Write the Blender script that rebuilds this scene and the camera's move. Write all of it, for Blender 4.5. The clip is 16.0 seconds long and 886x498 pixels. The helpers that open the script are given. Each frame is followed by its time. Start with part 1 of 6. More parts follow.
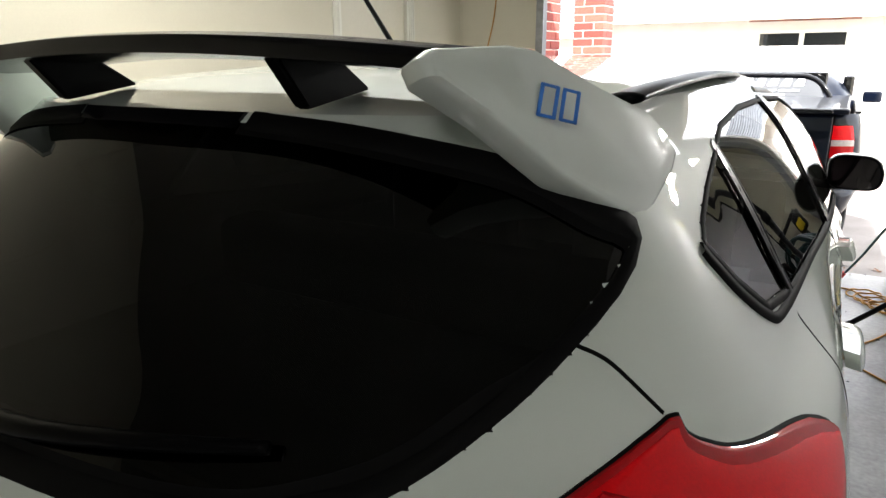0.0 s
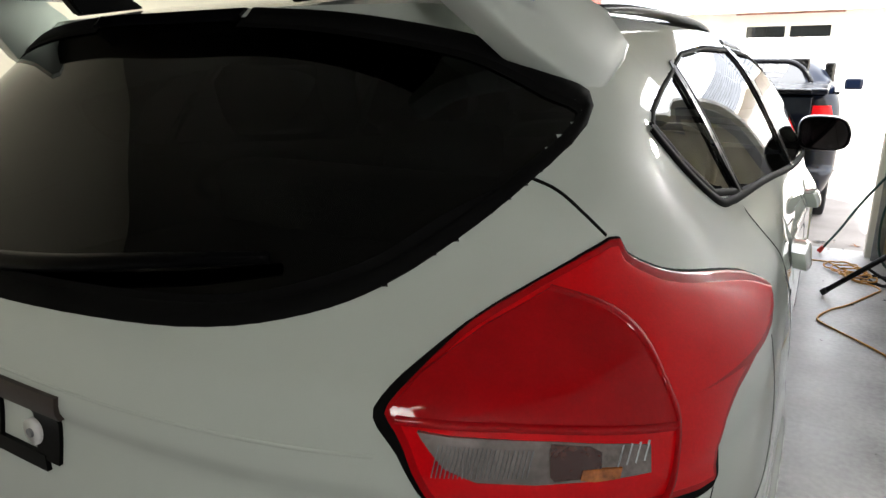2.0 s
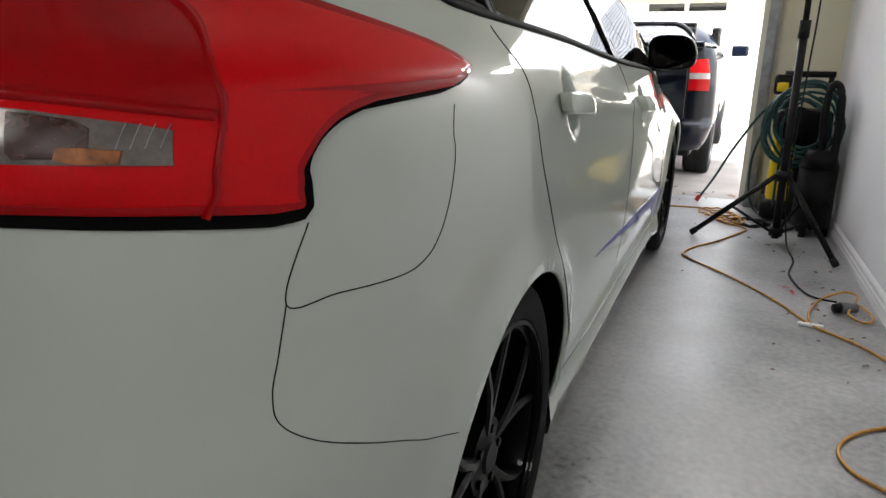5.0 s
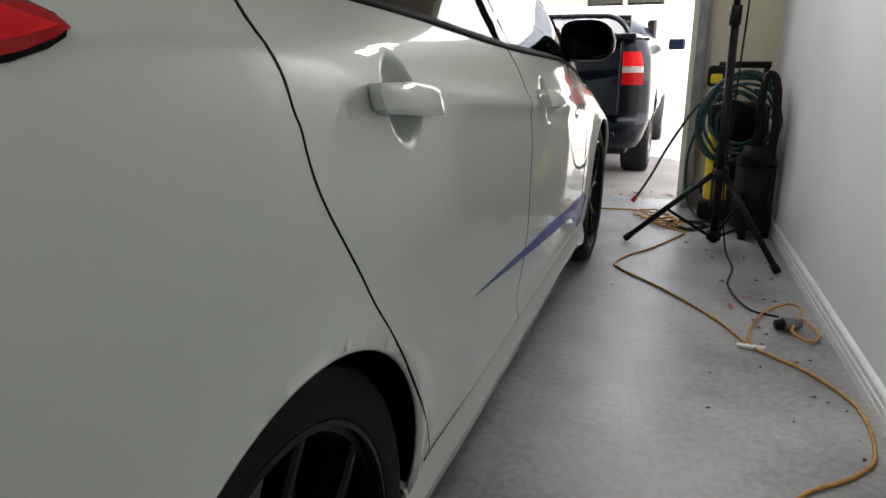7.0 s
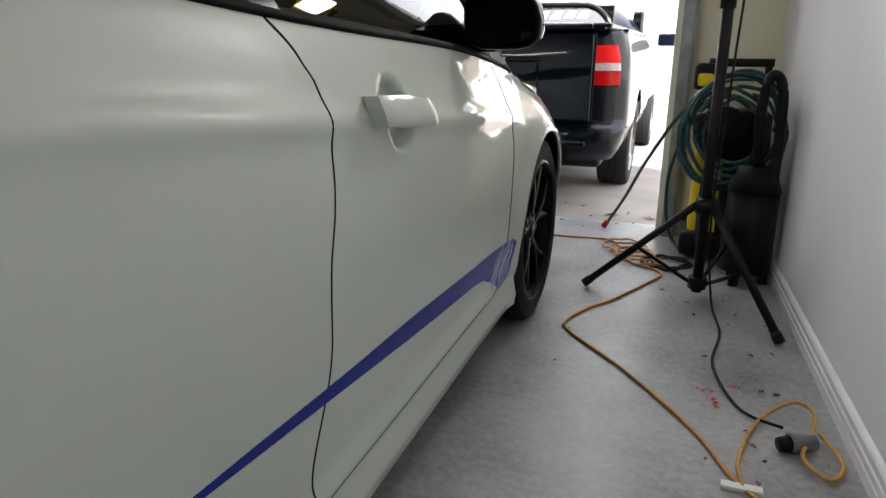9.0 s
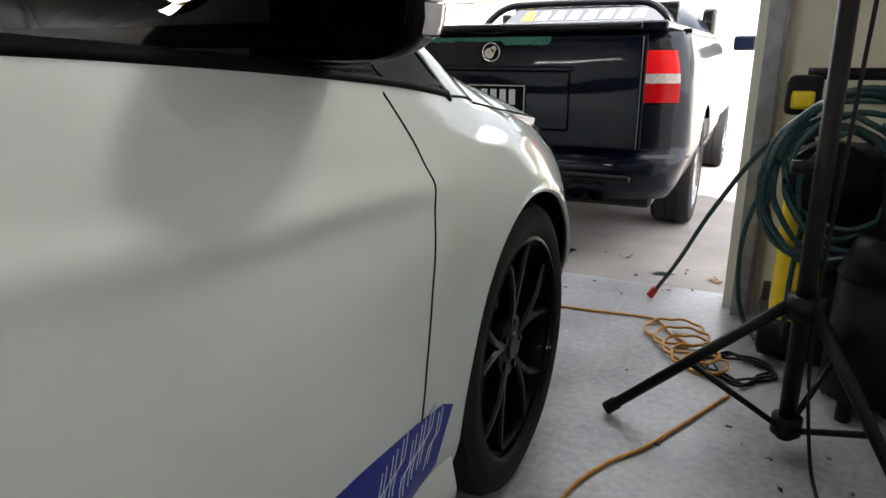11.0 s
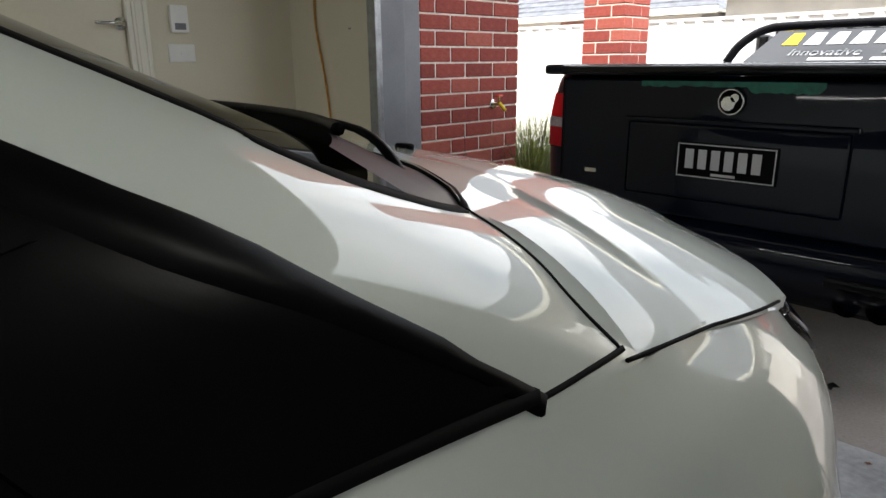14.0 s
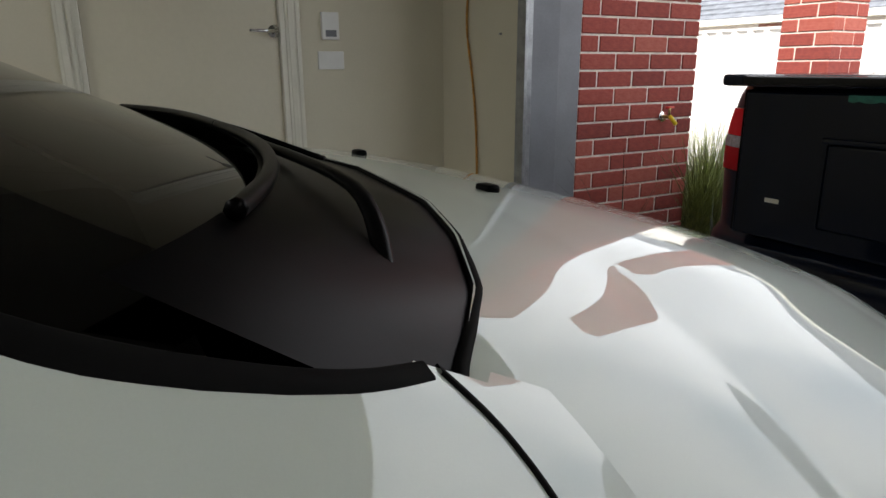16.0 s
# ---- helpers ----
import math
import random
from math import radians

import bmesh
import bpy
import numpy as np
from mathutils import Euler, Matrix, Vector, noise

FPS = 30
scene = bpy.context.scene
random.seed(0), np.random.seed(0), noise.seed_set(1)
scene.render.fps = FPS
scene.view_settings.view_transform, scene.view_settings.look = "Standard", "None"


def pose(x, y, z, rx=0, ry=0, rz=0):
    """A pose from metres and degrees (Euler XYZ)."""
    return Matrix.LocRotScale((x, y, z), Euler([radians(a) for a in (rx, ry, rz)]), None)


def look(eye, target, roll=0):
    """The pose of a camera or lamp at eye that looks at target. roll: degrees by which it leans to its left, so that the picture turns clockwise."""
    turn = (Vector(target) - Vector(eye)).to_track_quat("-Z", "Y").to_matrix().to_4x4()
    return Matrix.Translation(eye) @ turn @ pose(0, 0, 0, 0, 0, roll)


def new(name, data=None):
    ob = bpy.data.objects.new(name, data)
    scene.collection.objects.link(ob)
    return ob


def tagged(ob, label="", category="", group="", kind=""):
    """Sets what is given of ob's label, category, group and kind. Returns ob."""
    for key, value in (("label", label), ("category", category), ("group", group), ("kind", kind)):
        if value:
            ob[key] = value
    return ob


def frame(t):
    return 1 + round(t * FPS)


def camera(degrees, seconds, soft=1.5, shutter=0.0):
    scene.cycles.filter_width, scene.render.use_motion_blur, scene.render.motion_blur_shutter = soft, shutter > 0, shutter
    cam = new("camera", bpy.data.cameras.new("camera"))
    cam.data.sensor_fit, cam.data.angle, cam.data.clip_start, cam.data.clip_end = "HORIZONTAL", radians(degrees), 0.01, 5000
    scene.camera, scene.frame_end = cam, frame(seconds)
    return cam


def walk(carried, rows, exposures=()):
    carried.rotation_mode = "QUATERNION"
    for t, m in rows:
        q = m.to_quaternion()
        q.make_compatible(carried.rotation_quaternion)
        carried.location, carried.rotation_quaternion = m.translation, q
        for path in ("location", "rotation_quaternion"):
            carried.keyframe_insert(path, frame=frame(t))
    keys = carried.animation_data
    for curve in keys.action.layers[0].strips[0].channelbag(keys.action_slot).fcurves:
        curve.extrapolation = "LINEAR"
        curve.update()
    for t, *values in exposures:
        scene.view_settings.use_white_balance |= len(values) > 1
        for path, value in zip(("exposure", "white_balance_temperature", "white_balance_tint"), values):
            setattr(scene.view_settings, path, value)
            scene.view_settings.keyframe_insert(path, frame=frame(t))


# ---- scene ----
cam = camera(68.0, 16.0)
PATH = [
    (0, (0.828, -0.207, 1.464), (-0.157, 1.442, 0.909), -0.4),
    (0.5, (0.887, -0.232, 1.436), (-0.094, 1.421, 0.882), -0.5),
    (1, (0.913, -0.251, 1.4), (-0.065, 1.403, 0.846), -0.5),
    (1.5, (0.929, -0.278, 1.367), (-0.045, 1.377, 0.81), -0.5),
    (2, (0.922, -0.327, 1.326), (-0.046, 1.334, 0.773), -0.4),
    (2.5, (0.921, -0.361, 1.256), (-0.042, 1.304, 0.704), -0.5),
    (3, (0.917, -0.364, 1.175), (-0.033, 1.31, 0.63), -0.5),
    (3.5, (0.931, -0.346, 1.114), (-0.002, 1.336, 0.565), -0.6),
    (4, (0.998, -0.295, 1.072), (0.09, 1.401, 0.523), -0.6),
    (4.5, (1.098, -0.197, 1.044), (0.244, 1.524, 0.488), -0.7),
    (5, (1.196, -0.12, 1.032), (0.417, 1.628, 0.453), 0.3),
    (7.3, (1.272, 0.444, 0.995), (0.63, 2.246, 0.413), -0.2),
    (7.5, (1.285, 0.528, 0.994), (0.651, 2.332, 0.407), 0.1),
    (8, (1.338, 0.773, 0.991), (0.702, 2.575, 0.402), -0.3),
    (8.5, (1.336, 0.992, 0.974), (0.705, 2.795, 0.384), 0.1),
    (10.8, (1.314, 2.11, 0.957), (0.502, 3.847, 0.385), -0.1),
    (11, (1.308, 2.203, 0.967), (0.476, 3.929, 0.396), -0.2),
    (11.5, (1.285, 2.396, 0.992), (0.4, 4.096, 0.423), -0.1),
    (12, (1.248, 2.613, 1.011), (0.227, 4.239, 0.451), -0.2),
    (12.5, (1.209, 2.744, 1.034), (-0.004, 4.236, 0.484), -0.3),
    (13, (1.161, 2.795, 1.069), (-0.188, 4.168, 0.527), -0.6),
    (13.5, (1.095, 2.882, 1.1), (-0.287, 4.221, 0.555), -0.5),
    (14, (1.047, 2.944, 1.116), (-0.328, 4.289, 0.57), -0.5),
    (14.5, (1.012, 3.037, 1.123), (-0.364, 4.381, 0.575), -0.6),
    (15, (0.973, 3.127, 1.135), (-0.472, 4.398, 0.59), -0.4),
    (15.5, (0.954, 3.17, 1.133), (-0.63, 4.267, 0.597), -0.3),
    (16, (0.916, 3.209, 1.131), (-0.764, 4.155, 0.6), -0.3),
]
EXPOSURES = [(0.0, 2.2), (2.5, 2.35), (4.2, 2.3), (5.2, 2.1), (7.3, 1.85), (11.0, 1.85), (12.5, 1.75), (13.2, 1.25), (14.5, 0.9), (16.0, 0.75)]
walk(cam, [(t, look(eye, target, roll)) for t, eye, target, roll in PATH], EXPOSURES)

# ---------- world, sun, lamps ----------
world = bpy.data.worlds.new("sky")
scene.world = world
world.use_nodes = True
_n = world.node_tree.nodes
_sky = _n.new("ShaderNodeTexSky")
_sky.sky_type = "NISHITA"
_sky.sun_disc = False
_sky.sun_elevation = radians(48)
_sky.sun_rotation = radians(140)
_sky.air_density = 1.2
_sky.dust_density = 2.5
_co, _cl, _rp, _mx = (_n.new(k) for k in ("ShaderNodeTexCoord", "ShaderNodeTexNoise", "ShaderNodeMapRange", "ShaderNodeMixRGB"))
_cl.inputs["Scale"].default_value, _cl.inputs["Detail"].default_value = 3.2, 6.0
world.node_tree.links.new(_co.outputs["Generated"], _cl.inputs["Vector"])
_rp.inputs["From Min"].default_value, _rp.inputs["From Max"].default_value = 0.30, 0.56
_rp.inputs["To Min"].default_value, _rp.inputs["To Max"].default_value = 0.35, 1.0
world.node_tree.links.new(_cl.outputs["Fac"], _rp.inputs["Value"])
world.node_tree.links.new(_rp.outputs["Result"], _mx.inputs["Fac"])
world.node_tree.links.new(_sky.outputs[0], _mx.inputs["Color1"])
_mx.inputs["Color2"].default_value = (9.4, 9.6, 10.0, 1)
world.node_tree.links.new(_mx.outputs["Color"], _n["Background"].inputs[0])
_n["Background"].inputs[1].default_value = 0.15
sun_data = bpy.data.lights.new("sun", "SUN")
sun_data.energy = 5.0
sun_data.angle = radians(0.6)
sun_data.color = (1.0, 0.97, 0.92)
sun = new("sun", sun_data)
# high in the sky, behind the garage and to the right
sun.matrix_world = look((9, -11, 15), (0, 0, 0))


def area_lamp(name, m, sx, sy, watts, color):
    d = bpy.data.lights.new(name, "AREA")
    d.shape, d.size, d.size_y, d.energy, d.color = "RECTANGLE", sx, sy, watts, color
    ob = new(name, d)
    ob.matrix_world = m
    return ob


# ---------- materials ----------
def material(name, base, rough=0.5, metal=0.0, coat=0.0, var=0.08, scale=12.0, fine=180.0, bump=0.0, spec=0.5, rvar=0.0, emit=None, second=None, coat_rough=0.03):
    m = bpy.data.materials.new(name)
    m.use_nodes = True
    t = m.node_tree
    b = t.nodes["Principled BSDF"]
    b.inputs["Roughness"].default_value = rough
    b.inputs["Metallic"].default_value = metal
    b.inputs["Coat Weight"].default_value = coat
    b.inputs["Coat Roughness"].default_value = coat_rough
    b.inputs["Specular IOR Level"].default_value = spec
    b.inputs["Base Color"].default_value = (*base, 1)
    if emit:
        b.inputs["Emission Color"].default_value = (*emit[:3], 1)
        b.inputs["Emission Strength"].default_value = emit[3]
    if var or bump or rvar:
        co = t.nodes.new("ShaderNodeTexCoord")
        big, small = t.nodes.new("ShaderNodeTexNoise"), t.nodes.new("ShaderNodeTexNoise")
        for nd, sc, de in ((big, scale, 5.0), (small, fine, 3.0)):
            nd.inputs["Scale"].default_value = sc
            nd.inputs["Detail"].default_value = de
            t.links.new(co.outputs["Object"], nd.inputs["Vector"])
        mix = t.nodes.new("ShaderNodeMix")
        mix.data_type = "FLOAT"
        mix.inputs["Factor"].default_value = 0.35
        t.links.new(big.outputs["Fac"], mix.inputs["A"])
        t.links.new(small.outputs["Fac"], mix.inputs["B"])
        ramp = t.nodes.new("ShaderNodeValToRGB")
        lo = second if second else tuple(c * (1 - 2.2 * var) for c in base)
        hi = base if second else tuple(min(1, c * (1 + 1.6 * var)) for c in base)
        ramp.color_ramp.elements[0].color, ramp.color_ramp.elements[1].color = (*lo, 1), (*hi, 1)
        ramp.color_ramp.elements[0].position, ramp.color_ramp.elements[1].position = 0.33, 0.67
        t.links.new(mix.outputs["Result"], ramp.inputs["Fac"])
        t.links.new(ramp.outputs["Color"], b.inputs["Base Color"])
        if rvar:
            mr = t.nodes.new("ShaderNodeMapRange")
            mr.inputs["From Min"].default_value, mr.inputs["From Max"].default_value = 0.3, 0.7
            mr.inputs["To Min"].default_value, mr.inputs["To Max"].default_value = max(0.02, rough - rvar), min(1, rough + rvar)
            t.links.new(mix.outputs["Result"], mr.inputs["Value"])
            t.links.new(mr.outputs["Result"], b.inputs["Roughness"])
        if bump:
            bp = t.nodes.new("ShaderNodeBump")
            bp.inputs["Strength"].default_value = 0.6
            bp.inputs["Distance"].default_value = bump
            t.links.new(mix.outputs["Result"], bp.inputs["Height"])
            t.links.new(bp.outputs["Normal"], b.inputs["Normal"])
    return m


def island_brick(name, a, b_, c):
    m = material(name, a, 0.85, var=0.0)
    t = m.node_tree
    b = t.nodes["Principled BSDF"]
    info, co = t.nodes.new("ShaderNodeObjectInfo"), t.nodes.new("ShaderNodeTexCoord")
    nz, add = t.nodes.new("ShaderNodeTexNoise"), t.nodes.new("ShaderNodeMath")
    nz.inputs["Scale"].default_value, nz.inputs["Detail"].default_value = 35, 8
    t.links.new(co.outputs["Generated"], nz.inputs["Vector"])
    nz.inputs["Scale"].default_value = 6
    add.operation = "MULTIPLY_ADD"
    t.links.new(nz.outputs["Fac"], add.inputs[0])
    add.inputs[1].default_value = 0.7
    sub = t.nodes.new("ShaderNodeMath")
    sub.operation = "MULTIPLY_ADD"
    t.links.new(info.outputs["Random"], sub.inputs[0])
    sub.inputs[1].default_value, sub.inputs[2].default_value = 0.55, -0.12
    t.links.new(sub.outputs[0], add.inputs[2])
    ramp = t.nodes.new("ShaderNodeValToRGB")
    e = ramp.color_ramp.elements
    e[0].color, e[1].color = (*a, 1), (*c, 1)
    e[0].position, e[1].position = 0.15, 0.85
    x = e.new(0.5)
    x.color = (*b_, 1)
    t.links.new(add.outputs[0], ramp.inputs["Fac"])
    t.links.new(ramp.outputs["Color"], b.inputs["Base Color"])
    bp = t.nodes.new("ShaderNodeBump")
    bp.inputs["Strength"].default_value, bp.inputs["Distance"].default_value = 0.5, 0.003
    t.links.new(nz.outputs["Fac"], bp.inputs["Height"])
    t.links.new(bp.outputs["Normal"], b.inputs["Normal"])
    return m


PAINT = material("pearl_white_paint", (0.575, 0.63, 0.57), 0.5, coat=1.0, var=0.015, scale=3, fine=900, spec=0.2, coat_rough=0.012)
PAINT.node_tree.nodes["Principled BSDF"].inputs["Coat IOR"].default_value = 1.6
GLOSS_BLACK = material("gloss_black", (0.003, 0.003, 0.004), 0.2, spec=0.2, coat=0.2, var=0.1, scale=20)
SATIN_BLACK = material("satin_black_trim", (0.002, 0.002, 0.0022), 0.32, spec=0.05, var=0.12, scale=25, bump=0.0002, fine=700)
GAP = material("panel_gap_rubber", (0.004, 0.004, 0.004), 0.7, spec=0.06, var=0.1)
TINT = material("tinted_glass", (0.004, 0.004, 0.004), 0.02, coat=1.0, var=0.0, spec=0.6)
SMOKE = material("side_glass", (0.02, 0.022, 0.022), 0.02, coat=1.0, var=0.0, spec=0.6)
RED_LENS = material("red_lens", (0.74, 0.0015, 0.006), 0.5, spec=0.04, coat=0.5, var=0.06, scale=9, fine=300)
DARK_RED = material("dark_red_lens", (0.42, 0.0008, 0.004), 0.5, spec=0.04, coat=0.5, var=0.08, scale=14, fine=260)
CLEAR_LENS = material("clear_lens", (0.20, 0.17, 0.155), 0.2, metal=0.3, coat=0.8, var=0.2, scale=40, fine=220)
AMBER = material("amber_reflector", (0.45, 0.13, 0.02), 0.25, coat=0.8, var=0.3, scale=50)
CHROME = material("chrome", (0.75, 0.75, 0.76), 0.08, metal=1.0, var=0.05)
STEEL = material("galvanised_steel", (0.33, 0.34, 0.35), 0.42, metal=0.8, var=0.15, scale=18, rvar=0.12)
BADGE_BLUE = material("blue_badge", (0.012, 0.016, 0.16), 0.2, coat=0.8, var=0.05)
DECAL_BLUE = material("blue_decal", (0.003, 0.016, 0.24), 0.35, spec=0.15, coat=0.25, var=0.05, scale=40)
SPOILER_BLUE = material("bright_blue_decal", (0.02, 0.16, 0.55), 0.35, coat=0.3, var=0.05)
DECAL_WHITE = material("pale_decal", (0.55, 0.58, 0.66), 0.4, var=0.05)
RUBBER = material("tyre_rubber", (0.009, 0.009, 0.0095), 0.75, spec=0.25, var=0.25, scale=30, bump=0.0006, fine=260)
RIM = material("black_alloy", (0.003, 0.003, 0.0035), 0.35, spec=0.15, coat=0.1, var=0.1)
NAVY = material("navy_metallic_paint", (0.0016, 0.0035, 0.010), 0.35, metal=0.0, spec=0.05, coat=0.5, var=0.08, scale=4, fine=1200)
CONCRETE = material("polished_concrete", (0.34, 0.34, 0.345), 0.40, var=0.22, scale=2.6, fine=45, bump=0.0006, rvar=0.14)
SKIRT = material("white_skirting", (0.74, 0.74, 0.76), 0.4, var=0.03, scale=5)
# dimness of the ceiling and rear wall is put into this dark colour
DIM = material("dimmed_plaster", (0.30, 0.29, 0.27), 0.8, var=0.05, scale=2)
DRIVE = material("driveway_concrete", (0.26, 0.232, 0.215), 0.85, var=0.16, scale=1.6, fine=120, bump=0.002)
WALL = material("painted_plaster", (0.72, 0.72, 0.755), 0.75, var=0.02, scale=2.5, fine=90, bump=0.0004)
CREAM = material("cream_wall_paint", (0.66, 0.62, 0.49), 0.7, var=0.02, scale=2, fine=100, bump=0.0004)
DOORP = material("door_enamel", (0.64, 0.60, 0.47), 0.4, var=0.02, scale=2, fine=60)
TRIMW = material("trim_enamel", (0.74, 0.72, 0.62), 0.4, var=0.03, scale=5)
GREYP = material("grey_painted_steel", (0.17, 0.175, 0.19), 0.5, var=0.08, scale=5, bump=0.0003)
MORTAR = material("mortar", (0.70, 0.64, 0.56), 0.95, var=0.12, scale=30, bump=0.002, fine=250)
BRICK = island_brick("red_brick", (0.16, 0.028, 0.022), (0.27, 0.05, 0.036), (0.36, 0.10, 0.07))
ORANGE = material("orange_cord", (0.55, 0.27, 0.05), 0.5, var=0.15, scale=40)
HOSE = material("green_hose", (0.008, 0.045, 0.045), 0.35, var=0.25, scale=60)
BLACK_PLASTIC = material("black_plastic", (0.006, 0.006, 0.0065), 0.5, spec=0.2, var=0.2, scale=30)
YELLOW = material("yellow_plastic", (0.72, 0.52, 0.01), 0.38, var=0.06, scale=10)
RED_PLASTIC = material("red_plastic", (0.60, 0.03, 0.02), 0.4, var=0.1, scale=40)
MILKY = material("milky_plastic", (0.55, 0.58, 0.60), 0.35, var=0.05)
FENCE = material("cream_steel_fence", (0.68, 0.66, 0.62), 0.5, var=0.04, scale=4)
RENDER_W = material("pale_render", (0.72, 0.68, 0.62), 0.8, var=0.05, scale=3)
TILE = material("grey_roof_tile", (0.16, 0.17, 0.19), 0.7, var=0.2, scale=5)
LEAF = material("grass_leaf", (0.22, 0.26, 0.08), 0.5, var=0.4, scale=20)
TAPE = material("green_tape", (0.01, 0.14, 0.10), 0.5, var=0.2, scale=25)
WHITE_PL = material("white_plastic", (0.75, 0.75, 0.72), 0.35, var=0.02)
DEAD = material("dead_leaf", (0.22, 0.09, 0.035), 0.8, var=0.4, scale=60)


# ---------- mesh helpers ----------
def mesh_np(name, verts, faces, mat, parent=None, smooth=True):
    me = bpy.data.meshes.new(name)
    me.from_pydata([tuple(map(float, v)) for v in verts], [], [tuple(map(int, f)) for f in faces])
    me.validate()
    if smooth:
        me.polygons.foreach_set("use_smooth", [True] * len(me.polygons))
    me.materials.append(mat)
    ob = new(name, me)
    if parent is not None:
        ob.parent = parent
    return ob


def part(name, bm, mat, parent, label="", smooth=False):
    me = bpy.data.meshes.new(name)
    bmesh.ops.recalc_face_normals(bm, faces=bm.faces)
    bm.to_mesh(me)
    bm.free()
    if smooth:
        me.polygons.foreach_set("use_smooth", [True] * len(me.polygons))
    me.materials.append(mat)
    ob = new(name, me)
    if parent is not None:
        ob.parent = parent
    if label:
        tagged(ob, label)
    return ob


def thing(name, label, category, group="", kind=""):
    return tagged(new(name), label, category, group, kind)


def box_bm(lo, hi, bevel=0.0, seg=2, bm=None, turn=None):
    bm = bm or bmesh.new()
    c = [(a + b) / 2 for a, b in zip(lo, hi)]
    m = Matrix.Translation(c)
    if turn is not None:
        m = m @ turn
    r = bmesh.ops.create_cube(bm, size=1.0, matrix=m @ Matrix.Diagonal((hi[0] - lo[0], hi[1] - lo[1], hi[2] - lo[2], 1)))
    if bevel:
        es = list({e for v in r["verts"] for e in v.link_edges})
        bmesh.ops.bevel(bm, geom=es, offset=bevel, segments=seg, affect="EDGES", profile=0.6)
    return bm


def cyl_bm(p0, p1, r0, r1=None, n=16, bm=None, caps=True):
    bm = bm or bmesh.new()
    p0, p1 = Vector(p0), Vector(p1)
    d = p1 - p0
    q = d.to_track_quat("Z", "Y").to_matrix().to_4x4()
    bmesh.ops.create_cone(bm, cap_ends=caps, segments=n, radius1=r0, radius2=r0 if r1 is None else r1, depth=d.length,
                          matrix=Matrix.Translation((p0 + p1) / 2) @ q)
    return bm


def smooth_path(pts, n=8, closed=False):
    pts = [np.array(p, float) for p in pts]
    out, m = [], len(pts)
    for i in range(m if closed else m - 1):
        g = (lambda k: pts[k % m]) if closed else (lambda k: pts[min(max(k, 0), m - 1)])
        p0, p1, p2, p3 = g(i - 1), g(i), g(i + 1), g(i + 2)
        for k in range(n):
            t = k / n
            out.append(0.5 * (2 * p1 + (p2 - p0) * t + (2 * p0 - 5 * p1 + 4 * p2 - p3) * t * t + (3 * p1 - p0 - 3 * p2 + p3) * t ** 3))
    if not closed:
        out.append(pts[-1])
    return out


def tube(name, pts, r, mat, parent=None, n=8, closed=False, steps=8, squash=1.0):
    path = smooth_path(pts, steps, closed) if steps else [np.array(p, float) for p in pts]
    vs, fs, m = [], [], len(path)
    up = np.array((0, 0, 1.0))
    for i, p in enumerate(path):
        a = path[(i - 1) % m] if (closed or i > 0) else p
        b = path[(i + 1) % m] if (closed or i < m - 1) else p
        d = (b - a) / (np.linalg.norm(b - a) + 1e-9)
        s = np.cross(d, up)
        if np.linalg.norm(s) < 0.2:
            s = np.cross(d, np.array((0, 1.0, 0)))
        s /= np.linalg.norm(s)
        w = np.cross(s, d)
        rr = r(i / max(1, m - 1)) if callable(r) else r
        for k in range(n):
            an = 2 * math.pi * k / n
            vs.append(p + rr * (math.cos(an) * s + squash * math.sin(an) * w))
    for i in range(m if closed else m - 1):
        j = (i + 1) % m
        for k in range(n):
            fs.append((i * n + k, i * n + (k + 1) % n, j * n + (k + 1) % n, j * n + k))
    if not closed:
        fs.append(tuple(range(n))[::-1])
        fs.append(tuple((m - 1) * n + k for k in range(n)))
    return mesh_np(name, vs, fs, mat, parent)


def box(name, lo, hi, mat, parent=None, bevel=0.0, label="", seg=2):
    return part(name, box_bm(lo, hi, bevel, seg), mat, parent, label)

# ---------- the garage and what lies outside ----------
WX, LX, SLAB = 1.78, -2.02, 5.03
tagged(box("floor", (LX - 0.1, -7.1, -0.15), (WX + 0.9, SLAB, 0.0), CONCRETE), "smooth grey concrete garage floor slab with faint stains", "floor", kind="structure")
# the side wall stands a little askew to the parked car
ASKEW = Matrix.Translation((1.765, 4.3, 0)) @ pose(0, 0, 0, 0, 0, 2.4) @ Matrix.Translation((-WX, -4.3, 0))
tagged(box("wall_east", (WX, -7.4, 0.0), (WX + 0.12, SLAB - 0.13, 2.7), WALL), "pale grey-white plastered garage side wall", "wall", kind="structure")
tagged(box("wall_south", (LX, -7.12, 0.0), (WX + 0.9, -7.0, 2.7), DIM), "unseen plaster wall closing the garage, darkened in colour for dimness", "wall", kind="structure")
tagged(box("ceiling", (LX - 0.12, -7.12, 2.7), (WX + 0.9, SLAB, 2.8), DIM), "unseen plaster garage ceiling, darkened in colour for dimness", "ceiling", kind="structure")
# side wall with the door opening
DY0, DY1, DH = 3.27, 4.095, 2.16
bm = box_bm((LX - 0.12, -7.0, 0.0), (LX, DY0, 2.7))
box_bm((LX - 0.12, DY1, 0.0), (LX, SLAB - 0.16, 2.7), bm=bm)
box_bm((LX - 0.12, DY0, DH), (LX, DY1, 2.7), bm=bm)
tagged(part("wall_west", bm, CREAM, None), "cream painted garage side wall with a door", "wall", kind="structure")
